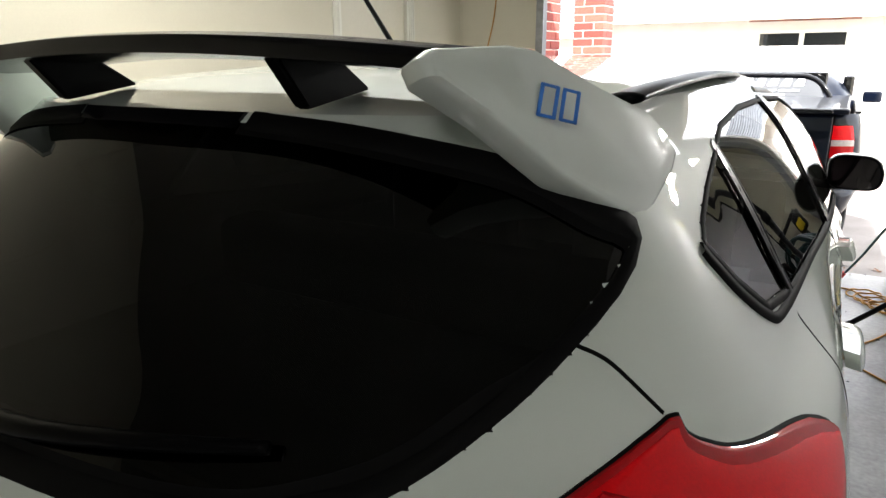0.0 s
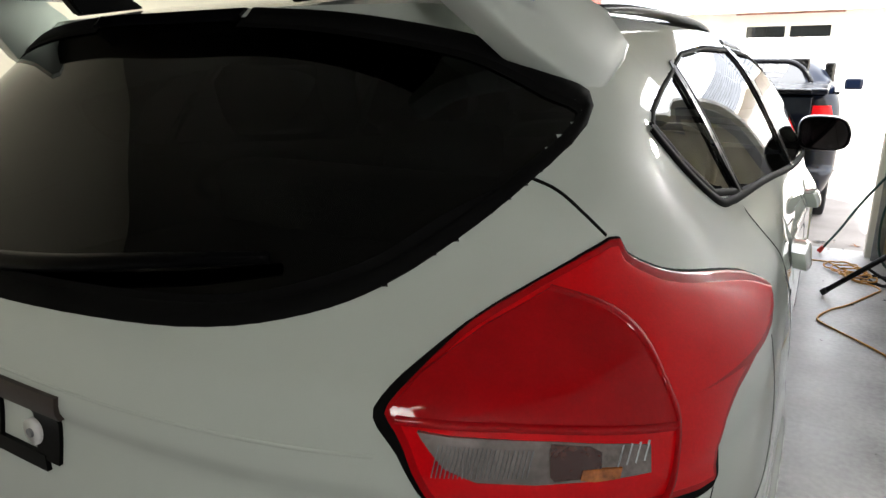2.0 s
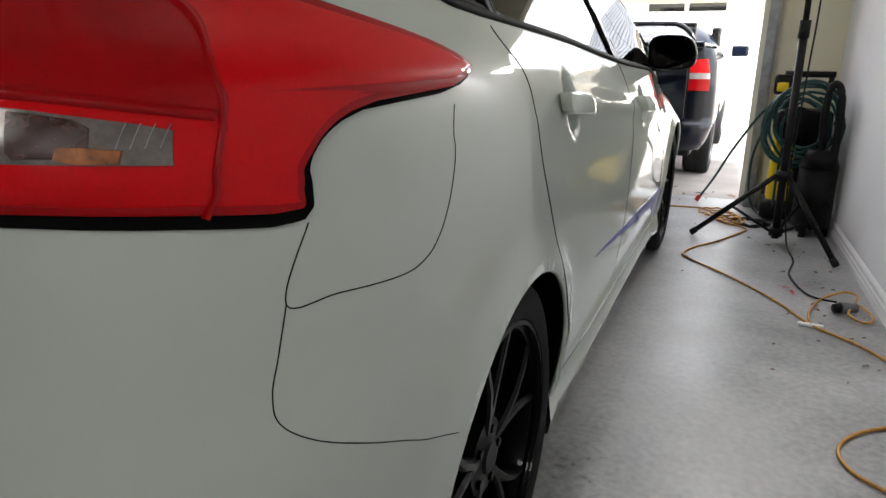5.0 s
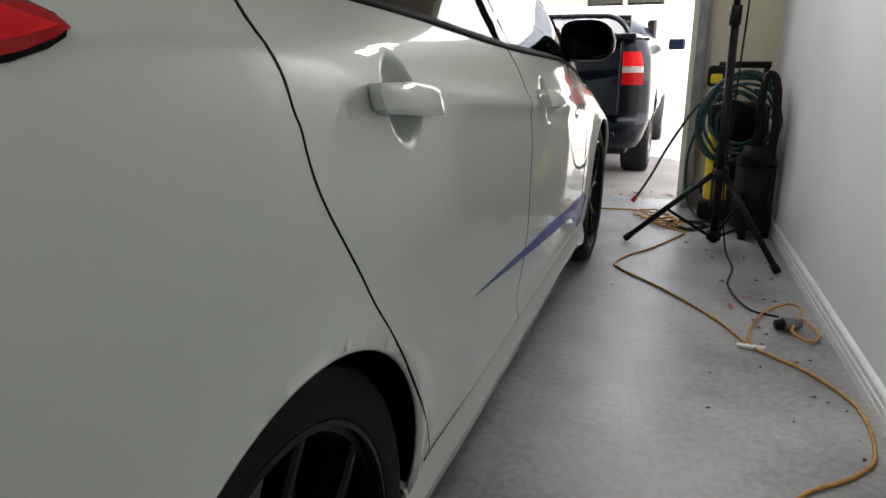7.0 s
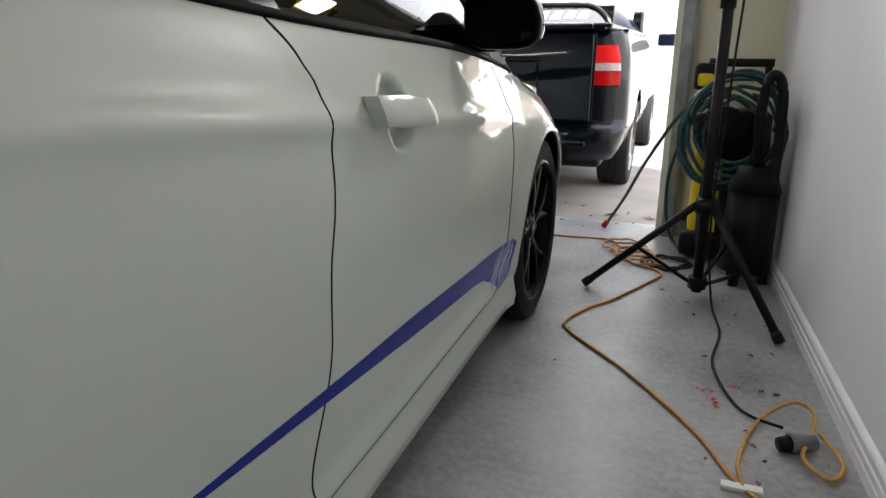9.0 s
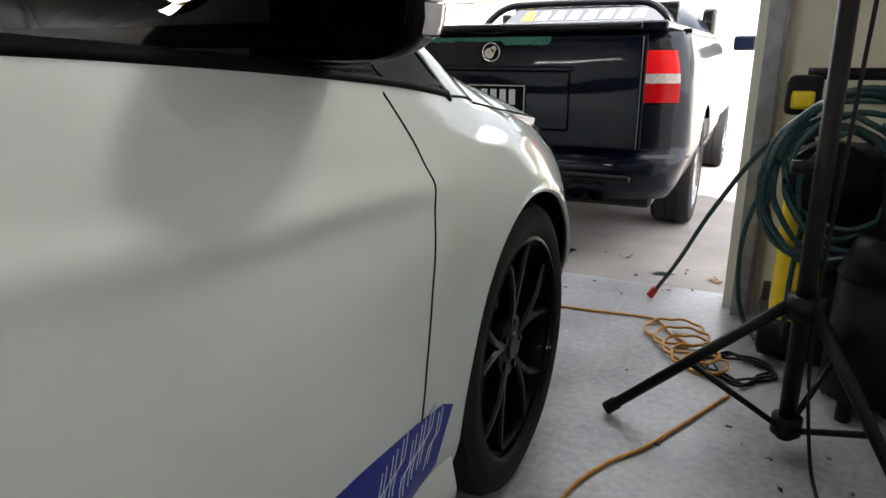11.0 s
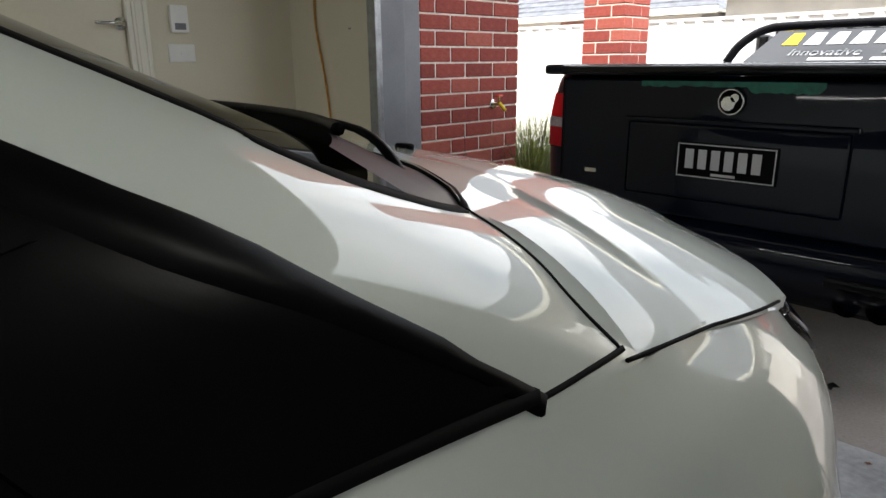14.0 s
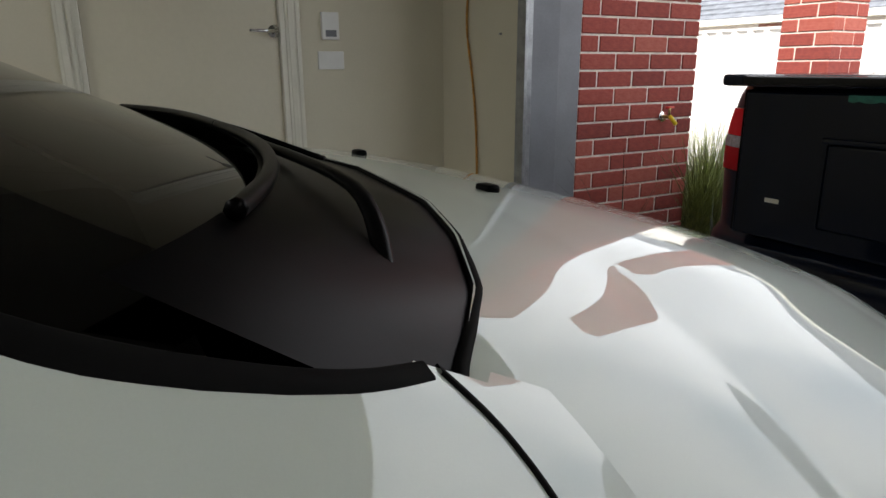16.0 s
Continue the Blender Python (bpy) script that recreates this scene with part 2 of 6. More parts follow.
# front wall: returns and lintel round the wide opening
OX0, OX1 = -1.315, 1.265
bm = box_bm((LX - 0.12, SLAB - 0.16, 0.0), (OX0, SLAB - 0.02, 2.7))
tagged(part("wall_north_west", bm, CREAM, None), "cream painted narrow return wall beside the opening", "wall", kind="structure")
bm = box_bm((OX1 + 0.06, SLAB - 0.16, 0.0), (WX + 0.12, SLAB - 0.02, 2.7))
tagged(part("wall_north_east", bm, CREAM, None), "cream painted narrow return wall beside the opening", "wall", kind="structure")
bm = box_bm((OX0, SLAB - 0.16, 2.25), (OX1 + 0.06, SLAB - 0.02, 2.7))
tagged(part("wall_north_lintel", bm, CREAM, None), "plain lintel above the wide garage opening", "wall", kind="structure")


def skirting(name, y0, y1, x, sgn):
    vs, fs = [], []
    prof = [(0, 0), (0.016, 0), (0.016, 0.03), (0.013, 0.034), (0.016, 0.04), (0.016, 0.055), (0.012, 0.06), (0.014, 0.066), (0.014, 0.08), (0.009, 0.087), (0, 0.092)]
    for y in (y0, y1):
        vs += [(x - sgn * a, y, b) for a, b in prof]
    k = len(prof)
    fs += [(i, i + 1, k + i + 1, k + i) for i in range(k - 1)]
    fs += [tuple(range(k)), tuple(range(2 * k - 1, k - 1, -1))]
    return tagged(mesh_np(name, vs, fs, SKIRT, smooth=False), "fluted white skirting board along the garage wall", "skirting", kind="structure")


skirting("baseboard_east", -7.3, SLAB - 0.2, WX - 0.001, 1).matrix_world = ASKEW
bpy.data.objects["wall_east"].matrix_world = ASKEW

# garage opening: steel tracks and reveals
def track(name, x, sgn):
    t = thing(name, "galvanised steel roller door guide track, upright", "door track", kind="structure")
    y = SLAB - 0.20
    bm = box_bm((x - 0.012, y - 0.02, 0.0), (x + 0.012, y + 0.035, 2.3), 0.002, 1)
    part("web", bm, STEEL, t)
    bm = box_bm((min(x, x + sgn * 0.055), y - 0.035, 0.0), (max(x, x + sgn * 0.055), y - 0.02, 2.3), 0.002, 1)
    part("flange", bm, STEEL, t)
    return t


track("door_track_east", 1.335, -1)
track("door_track_west", -1.30, 1)
tagged(box("jamb_east", (1.248, SLAB - 0.158, 0.0), (1.32, SLAB - 0.02, 2.25), TRIMW, None, 0.004), "weathered pale timber jamb of the garage opening", "door jamb", kind="structure")
tagged(box("jamb_west", (-1.74, SLAB - 0.018, 0.0), (-1.68, 5.45, 2.6), GREYP, None, 0.003), "grey painted steel reveal beside the brick wall", "door jamb", kind="structure")

tagged(box("jamb_west_inner", (OX0 + 0.001, SLAB - 0.158, 0.0), (OX0 + 0.012, SLAB - 0.016, 2.25), GREYP, None, 0.003), "grey painted steel lining of the garage opening", "door jamb", kind="structure")

# internal door
door = thing("door_1", "closed cream enamelled flush door with chrome lever", "door", kind="structure")
box("leaf", (LX - 0.06, DY0 + 0.035, 0.14), (LX - 0.022, DY1 - 0.035, DH - 0.035), DOORP, door, 0.002)
fr = part("door_frame", box_bm((LX - 0.12, DY1 - 0.033, 0.0), (LX + 0.004, DY1 - 0.001, DH), 0.002, 1,
          box_bm((LX - 0.12, DY0 + 0.001, 0.0), (LX + 0.004, DY0 + 0.033, DH), 0.002, 1)), TRIMW, door)
for a, b in ((DY1 - 0.012, DY1 + 0.055), (DY0 - 0.055, DY0 + 0.012)):
    bm = box_bm((LX, a, 0.0), (LX + 0.012, b, DH + 0.05), 0.003, 1)
    box_bm((LX + 0.012, a + 0.012, 0.0), (LX + 0.018, b - 0.03, DH + 0.04), 0.002, 1, bm)
    box_bm((LX + 0.012, b - 0.022, 0.0), (LX + 0.018, b - 0.008, DH + 0.04), 0.002, 1, bm)
    part("architrave", bm, TRIMW, door)
box("step", (LX - 0.10, DY0 + 0.035, 0.0), (LX - 0.02, DY1 - 0.035, 0.138), DOORP, door)
ky, kz = DY1 - 0.055, 1.287
part("rose", cyl_bm((LX - 0.022, ky, kz), (LX - 0.008, ky, kz), 0.027, n=24), CHROME, door, "round chrome rose", True)
part("lever", cyl_bm((LX + 0.03, ky, kz), (LX + 0.03, ky - 0.115, kz), 0.0085, 0.007, 12, cyl_bm((LX - 0.008, ky, kz), (LX + 0.034, ky, kz), 0.010, n=16)), CHROME, door, "chrome lever handle", True)

sw = thing("intercom_unit", "white plastic wall control with small grey window", "wall control")
box("case", (LX, 4.245, 1.255), (LX + 0.022, 4.325, 1.372), WHITE_PL, sw, 0.004)
box("window", (LX + 0.0225, 4.26, 1.268), (LX + 0.024, 4.31, 1.296), GREYP, sw)
sw = thing("light_switch", "white plastic light switch plate on cream wall", "switch")
box("plate", (LX, 4.225, 1.128), (LX + 0.009, 4.347, 1.206), WHITE_PL, sw, 0.003)
part("rocker", cyl_bm((LX + 0.009, 4.286, 1.167), (LX + 0.013, 4.286, 1.167), 0.008), WHITE_PL, sw)
tagged(tube("hanging_cord", [(-1.66, 4.862, 2.2), (-1.70, 4.862, 1.8), (-1.77, 4.862, 1.5), (-1.785, 4.862, 1.3), (-1.73, 4.862, 1.05), (-1.695, 4.86, 0.8), (-1.69, 4.86, 0.4), (-1.72, 4.84, 0.01)], 0.0055, ORANGE), "thin orange cord hanging down the cream wall", "cord")
tagged(box("wall_anchor", (-1.526, 4.862, 1.266), (-1.514, 4.871, 1.274), STEEL), "small dark screw fixed in the cream wall", "screw")

# ground outside: one sheet, falling gently away from the slab
gv, gf = [], []
gx = [-400, -60, -12, -3, -1, 1, 3, 12, 60, 400]
gy = [SLAB + 0.004, 7, 9, 12, 16, 30, 120, 900]
for y in gy:
    for x in gx:
        gv.append((x, y, -0.012 - 0.028 * min(max(y - SLAB, 0), 10)))
for j in range(len(gy) - 1):
    for i in range(len(gx) - 1):
        k = j * len(gx) + i
        gf.append((k, k + 1, k + len(gx) + 1, k + len(gx)))
tagged(mesh_np("ground", gv, gf, DRIVE, smooth=False), "brownish broom-finished concrete driveway falling away", "driveway", kind="structure")
back = [(-400, -60, -0.17), (400, -60, -0.17), (400, SLAB, -0.17), (-400, SLAB, -0.17)]
tagged(mesh_np("ground_under", back, [(0, 1, 2, 3)], DRIVE, smooth=False), "plain ground under and round the garage", "ground", kind="structure")

# ---------- the white hatchback: body surface ----------
Z_ROWS = np.array([0.20, 0.32, 0.50, 0.66, 0.78, 0.86, 0.92, 1.00, 1.07, 1.21, 1.30, 1.40])
HALF = {0.85: [.815, .880, .908, .915, .915, .912, .905, .882, .812, .715, .645, .55],
        1.70: [.845, .880, .898, .903, .898, .887, .872, .845, .805, .730, .670, .57],
        2.50: [.845, .880, .898, .903, .898, .882, .865, .838, .800, .728, .670, .57],
        3.10: [.840, .880, .893, .890, .862, .836, .814, .795, .768, .72, .66, .56],
        3.60: [.830, .878, .910, .898, .850, .785, .765, .755, .74, .69, .64, .55]}
STATIONS = np.array(sorted(HALF))


def spline(xs, ys, x):
    """Monotone cubic through the points, flat beyond the ends."""
    xs, ys, x = np.asarray(xs, float), np.asarray(ys, float), np.clip(np.asarray(x, float), xs[0], xs[-1])
    h, d = np.diff(xs), np.diff(ys) / np.diff(xs)
    m = np.empty_like(ys)
    m[0], m[-1] = d[0], d[-1]
    m[1:-1] = np.where(d[:-1] * d[1:] > 0, 2 * d[:-1] * d[1:] / (d[:-1] + d[1:] + 1e-12), 0)
    i = np.clip(np.searchsorted(xs, x) - 1, 0, len(xs) - 2)
    t = (x - xs[i]) / h[i]
    return (ys[i] * (1 + 2 * t) * (1 - t) ** 2 + m[i] * h[i] * t * (1 - t) ** 2 + ys[i + 1] * t * t * (3 - 2 * t) + m[i + 1] * h[i] * t * t * (t - 1))


def half_width(y, z):
    cols = np.array([float(spline(Z_ROWS, HALF[s], z)) for s in STATIONS])
    w = spline(STATIONS, cols, y)
    # a soft crease along the doors, and the swell over the wheels
    y = np.asarray(y, float)
    zc = 0.767 + 0.0865 * (3.172 - y)
    fade = np.clip((y - 1.0) / 0.5, 0, 1) * np.clip((3.25 - y) / 0.25, 0, 1)
    w = w + fade * 0.010 * np.exp(-((z - zc) / 0.024) ** 2)
    low = np.clip((y - 1.25) / 0.3, 0, 1) * np.clip((3.0 - y) / 0.15, 0, 1)
    w = w + low * 0.012 * np.exp(-((z - 0.318) / 0.026) ** 2)
    for yc in (0.85, 3.50):
        r = np.hypot(y - yc, z - 0.32)
        w = w + 0.012 * np.exp(-((r - 0.36) / 0.05) ** 2) * (z > 0.2)
    return w


def rear_y(z):
    return float(spline([.2, .3, .45, .6, .67, .75, .85, .92, .945, 1.014, 1.06, 1.11, 1.173, 1.25, 1.30, 1.40],
                        [.12, .03, .0, .0, .006, .022, .030, .038, .030, .046, .088, .134, .190, .262, .308, .405], z))


def front_y(z, upper):
    if upper:
        return float(spline([.82, .95, .99, 1.1, 1.2, 1.3, 1.40], [3.85, 3.60, 3.51, 3.25, 3.03, 2.78, 2.48], z))
    return float(spline([.2, .45, .6, .7, .78, .86], [4.28, 4.39, 4.38, 4.34, 4.27, 4.16], z))


_cache = {}


def outline(z, upper):
    """Half plan outline at height z from the tail's middle round the right side to the nose: arc, x, y."""
    key = (round(z, 4), upper)
    if key not in _cache:
        yr, yf = rear_y(z), front_y(z, upper)
        lr = float(spline([0.2, 1.0, 1.08, 1.17, 1.4], [.62, .66, .56, .45, .42], z))
        pr = float(spline([0.2, 1.0, 1.12, 1.4], [3.2, 3.2, 2.8, 3.2], z))
        lf, pf = (0.45, 2.6) if upper else (0.85, 2.4)
        u = np.linspace(0, 1, 260)
        ya = yr + lr * u ** 3
        yb = np.linspace(yr + lr, yf - lf, 200)[1:-1]
        yc = (yf - lf * u ** 3)[::-1]
        y = np.concatenate([ya, yb, yc])
        er = (1 - np.clip(1 - (y - yr) / lr, 0, 1) ** pr) ** (1 / pr)
        ef = (1 - np.clip(1 - (yf - y) / lf, 0, 1) ** pf) ** (1 / pf)
        x = half_width(y, z) * er * ef
        a = np.concatenate([[0], np.cumsum(np.hypot(np.diff(x), np.diff(y)))])
        _cache[key] = (a, x, y)
    return _cache[key]


def at(a, z, upper=False, off=0.0):
    """The point of the body at arc a (minus: the left side) and height z, pushed out by off."""
    s = -1.0 if a < 0 else 1.0
    A, X, Y = outline(z, upper)
    aa = abs(a)
    x, y = np.interp(aa, A, X), np.interp(aa, A, Y)
    if off:
        e = 0.006
        x1, y1 = np.interp(aa - e, A, X), np.interp(aa - e, A, Y)
        x2, y2 = np.interp(aa + e, A, X), np.interp(aa + e, A, Y)
        if aa < e:
            x1 = -x1
        B = outline(z + 0.012, upper)
        C = outline(z - 0.012, upper)
        f = aa / A[-1]
        p1 = np.array((np.interp(f * B[0][-1], B[0], B[1]), np.interp(f * B[0][-1], B[0], B[2]), 0.012))
        p2 = np.array((np.interp(f * C[0][-1], C[0], C[1]), np.interp(f * C[0][-1], C[0], C[2]), -0.012))
        n = np.cross(np.array((x2 - x1, y2 - y1, 0)), p1 - p2)
        n /= np.linalg.norm(n) + 1e-12
        return np.array((s * (x + off * n[0]), y + off * n[1], z + off * n[2]))
    return np.array((s * x, y, z))


def arc_y(y, z, upper=False):
    A, X, Y = outline(z, upper)
    return float(np.interp(y, Y, A))


def arc_x(x, z):
    """Arc of the tail at half-width x."""
    A, X, Y = outline(z, False)
    k = int(np.argmax(X > 0.985 * X.max()))
    return math.copysign(float(np.interp(abs(x), X[:k + 1], A[:k + 1])), x)


def inside(poly, a, b):
    hit = False
    for i in range(len(poly)):
        (x0, y0), (x1, y1) = poly[i], poly[i - 1]
        if (y0 > b) != (y1 > b) and a < x0 + (x1 - x0) * (b - y0) / (y1 - y0):
            hit = not hit
    return hit


# outlines of the side windows in (y, z)
QUARTER = [(0.665, 1.232), (0.705, 1.178), (0.79, 1.118), (0.962, 1.093), (1.035, 1.305), (0.86, 1.275), (0.72, 1.25)]
REAR_WIN = [(0.985, 1.088), (1.91, 1.012), (1.90, 1.35), (1.5, 1.352), (1.2, 1.335), (1.06, 1.312)]
FRONT_WIN = [(1.97, 1.008), (3.005, 0.944), (2.955, 1.04), (2.90, 1.135), (2.6, 1.262), (2.35, 1.33), (1.96, 1.35)]
REAR_GLASS = [(0.0, 1.050), (0.22, 1.056), (0.38, 1.066), (0.48, 1.085), (0.54, 1.11), (0.59, 1.15), (0.632, 1.20), (0.65, 1.268), (0.61, 1.298), (0.55, 1.332), (0.50, 1.35), (0.40, 1.37), (0.30, 1.383), (0.18, 1.391), (0.0, 1.393)]
SCREEN = [(0.0, 0.93), (0.62, 0.93), (0.668, 0.995), (0.682, 1.005), (0.690, 1.022), (0.686, 1.048), (0.67, 1.07), (0.645, 1.09), (0.60, 1.2), (0.545, 1.3), (0.50, 1.36), (0.40, 1.375), (0.0, 1.385)]


CUPS = ((1.197, 0.93), (2.237, 0.86))   # finger recesses behind the door handles


def shell(name, rows, ends, cols, upper, parent, arches=(), cuts=()):
    """Loft the body between rows of height; ends(z) gives the arcs between which a row runs."""
    obs = []
    for s in (1, -1):
        vs, fs = [], []
        nr, nc = len(rows), len(cols)
        for i in range(nr):
            for j, c in enumerate(cols):
                z = rows[i](c) if callable(rows[i]) else rows[i]
                a0, a1 = ends(z)
                p = at(a0 + (a1 - a0) * c, z, upper)
                for yc, zc in CUPS:
                    r = 1 - ((p[1] - yc) / 0.056) ** 2 - ((p[2] - zc) / 0.06) ** 2
                    if r > 0:
                        p = np.array((p[0] - 0.026 * min(1, 1.6 * r) ** 0.8, p[1], p[2]))
                for yc, zc, R in arches:
                    r = math.hypot(p[1] - yc, p[2] - zc)
                    if abs(r - R) < 0.009:
                        k = R / r
                        p = np.array((p[0], yc + (p[1] - yc) * k, zc + (p[2] - zc) * k))
                vs.append((s * p[0], p[1], p[2]))
        V = np.array(vs)
        keep = np.ones(len(V), bool)
        for yc, zc, R in arches:
            keep &= np.hypot(V[:, 1] - yc, V[:, 2] - zc) > R - 0.004
        for i in range(nr - 1):
            for j in range(nc - 1):
                q = (i * nc + j, i * nc + j + 1, (i + 1) * nc + j + 1, (i + 1) * nc + j)
                c = V[list(q)].mean(axis=0)
                if any(cut(abs(c[0]), c[1], c[2]) for cut in cuts):
                    continue
                if all(keep[k] for k in q):
                    fs.append(q if s > 0 else q[::-1])
        obs.append(mesh_np(name, V, fs, PAINT, parent))
    return obs


def patch(name, pts, off, mat, parent, upper=False, n=40, m=24, thick=0.006, smooth=True, dome=0.0):
    """A piece that follows the body: pts is its outline in (arc, height), one run of arc per height."""
    P = np.array(pts, float)
    z0, z1 = P[:, 1].min(), P[:, 1].max()
    k = len(P)
    vs, fs = [], []
    ts = 0.5 - 0.5 * np.cos(np.linspace(0.02, 0.98, m) * math.pi)
    for i, t in enumerate(ts):
        z = z0 + (z1 - z0) * t
        hits = []
        for a in range(k):
            (xa, za), (xb, zb) = P[a], P[(a + 1) % k]
            if (za - z) * (zb - z) <= 0 and za != zb:
                hits.append(xa + (xb - xa) * (z - za) / (zb - za))
        lo, hi = min(hits), max(hits)
        for j in range(n + 1):
            u = j / n
            d = dome * (1 - (2 * u - 1) ** 4) * (1 - (2 * t - 1) ** 4)
            vs.append(at(lo + (hi - lo) * u, z, upper, off + d))
    w = n + 1
    for i in range(m - 1):
        for j in range(n):
            fs.append((i * w + j, i * w + j + 1, (i + 1) * w + j + 1, (i + 1) * w + j))
    # a skirt that goes back into the body
    ring = [j for j in range(w)] + [i * w + n for i in range(1, m)] + [(m - 1) * w + j for j in range(n - 1, -1, -1)] + [i * w for i in range(m - 2, 0, -1)]
    c = np.array((0, 2.2, 0.7))
    base = len(vs)
    for r in ring:
        d = vs[r] - c
        d[2] *= 0.3
        d[1] *= 0.5 if abs(vs[r][0]) > 0.85 else 1.0
        vs.append(vs[r] - d / np.linalg.norm(d) * (thick + off))
    L = len(ring)
    for i in range(L):
        fs.append((ring[i], base + i, base + (i + 1) % L, ring[(i + 1) % L]))
    ob = mesh_np(name, vs, fs, mat, parent, smooth)
    try:
        ob.data.set_sharp_from_angle(angle=radians(40))
    except AttributeError:
        pass
    return ob


def ribbon(name, pts, width, mat, parent, upper=False, off=0.0007, steps=8, closed=False):
    """A thin line that follows the body along (arc, height) points."""
    path = smooth_path([np.array(p) for p in pts], steps, closed)
    vs, fs = [], []
    for i, p in enumerate(path):
        a, b = path[max(0, i - 1)], path[min(len(path) - 1, i + 1)]
        d = (b - a) / (np.linalg.norm(b - a) + 1e-9)
        w = np.array((-d[1], d[0])) * width / 2
        for q, o in ((p - w, -0.001), (p - w * 0.7, off), (p + w * 0.7, off), (p + w, -0.001)):
            vs.append(at(q[0], q[1], upper, o))
    for i in range(len(path) - 1):
        for k in range(3):
            fs.append((i * 4 + k, i * 4 + k + 1, i * 4 + k + 5, i * 4 + k + 4))
    return mesh_np(name, vs, fs, mat, parent)


def belt(y):
    return 1.066 - 0.0785 * (y - 0.97)


def split_y(z):
    """The line between the front door and the fender, leaning forward as it drops."""
    return float(spline([.2, .6, .75, .88, .95, 1.1, 1.40], [3.10, 3.10, 3.09, 2.96, 2.86, 2.6, 1.95], z))


CUTS = (lambda x, y, z: z > 0.9 and y > 0.6 and x > 0.5 and any(inside(p, y, z) for p in (QUARTER, REAR_WIN, FRONT_WIN)) and abs(x) > 0.55 and y < 2.985,
        lambda x, y, z: y < 0.62 and inside([(0.0, p[1] + (0.003 if p[1] > 1.2 else -0.003)) if p[0] == 0 else (p[0] + 0.003, p[1] + (0.002 if p[1] > 1.3 else -0.003)) for p in REAR_GLASS], x, z),
        lambda x, y, z: y > 3.3 and abs(x) < 0.664 and z < 1.02,
        lambda x, y, z: y > 2.3 and inside(SCREEN, x, z) and y > front_y(z, True) - 0.30)
car = thing("hatchback_car", "white pearl hatchback with black wing and black wheels", "car")
ARCHES = ((0.85, 0.325, 0.357), (3.50, 0.325, 0.365))
rows = list(np.concatenate([np.linspace(0.20, 0.72, 50), np.linspace(0.73, 1.10, 40), np.linspace(1.115, 1.40, 24)]))
body = shell("body_side", rows, lambda z: (0.0, arc_y(split_y(z), z, True)), np.linspace(0, 1, 330), True, car, ARCHES, CUTS)


def fender_top(y):
    return float(np.interp(y, [2.8, 3.3, 3.436, 3.816, 4.05, 4.2, 4.4], [.922, .884, .867, .822, .775, .74, .70]))


def front_shell():
    for s in (1, -1):
        vs, fs = [], []
        nr, nc = 70, 150
        for i in range(nr):
            v = i / (nr - 1)
            for j in range(nc):
                c = j / (nc - 1)
                z = 0.2 + 0.5 * v
                for _ in range(3):
                    a0 = arc_y(split_y(z) - 0.014, z)
                    A = outline(z, False)[0][-1]
                    p = at(a0 + (A - a0) * c, z)
                    z = 0.2 + (fender_top(p[1]) - 0.2) * v
                p[2] = z
                for yc, zc, R in ARCHES:
                    r = math.hypot(p[1] - yc, p[2] - zc)
                    if abs(r - R) < 0.009:
                        p[1], p[2] = yc + (p[1] - yc) * R / r, zc + (p[2] - zc) * R / r
                vs.append((s * p[0], p[1], p[2]))
        V = np.array(vs)
        keep = np.hypot(V[:, 1] - 3.5, V[:, 2] - 0.325) > 0.361
        for i in range(nr - 1):
            for j in range(nc - 1):
                q = (i * nc + j, i * nc + j + 1, (i + 1) * nc + j + 1, (i + 1) * nc + j)
                if all(keep[k] for k in q):
                    fs.append(q if s > 0 else q[::-1])
        mesh_np("fender", V, fs, PAINT, car)


front_shell()
# pillars and windscreen surround
shell("pillar", list(np.linspace(0.85, 1.40, 60)), lambda z: (arc_y(split_y(z) - 0.014, z, True), outline(z, True)[0][-1]), np.linspace(0, 1, 110), True, car, (), CUTS)


# roof: rings closing in over the top outline
def roof():
    A, X, Y = outline(1.40, True)
    n, rings = 160, 16
    f = np.linspace(0, A[-1], n)
    px, py = np.interp(f, A, X), np.interp(f, A, Y)
    px, py = np.concatenate([px, -px[::-1][1:-1]]), np.concatenate([py, py[::-1][1:-1]])
    c = np.array((0, 1.5))
    vs, fs, m = [], [], len(px)
    for r in range(rings):
        k = 1 - (r / (rings - 1)) ** 1.3
        for x, y in zip(px, py):
            vs.append((c[0] + (x - c[0]) * k, c[1] + (y - c[1]) * k, 1.40 + 0.062 * (1 - k ** 2.2) + 0.012 * math.sin(min(1, (1 - k) * 4) * math.pi / 2)))
    for r in range(rings - 1):
        for i in range(m):
            j = (i + 1) % m
            fs.append((r * m + i, r * m + j, (r + 1) * m + j, (r + 1) * m + i))
    return mesh_np("roof", vs, fs, PAINT, car)


roof()


def bonnet_z(u, y):
    zc = float(spline([3.2, 3.45, 3.7, 4.0, 4.2, 4.32], [1.012, 1.000, 0.968, 0.895, 0.82, 0.755], y))
    ze = fender_top(y)
    a = abs(u)
    p = float(np.interp(y, [3.36, 3.6, 4.0], [8.0, 4.2, 2.8]))
    z = ze + (zc - ze) * (1 - a ** p)
    # the raised centre, with a soft ridge on each side
    ridge = 0.66 + 0.03 * (y - 3.4)
    fade = float(np.clip((y - 3.4) / 0.3, 0, 1))
    z += fade * (0.014 / (1 + math.exp((a - ridge) * 34)) - 0.007)
    return z


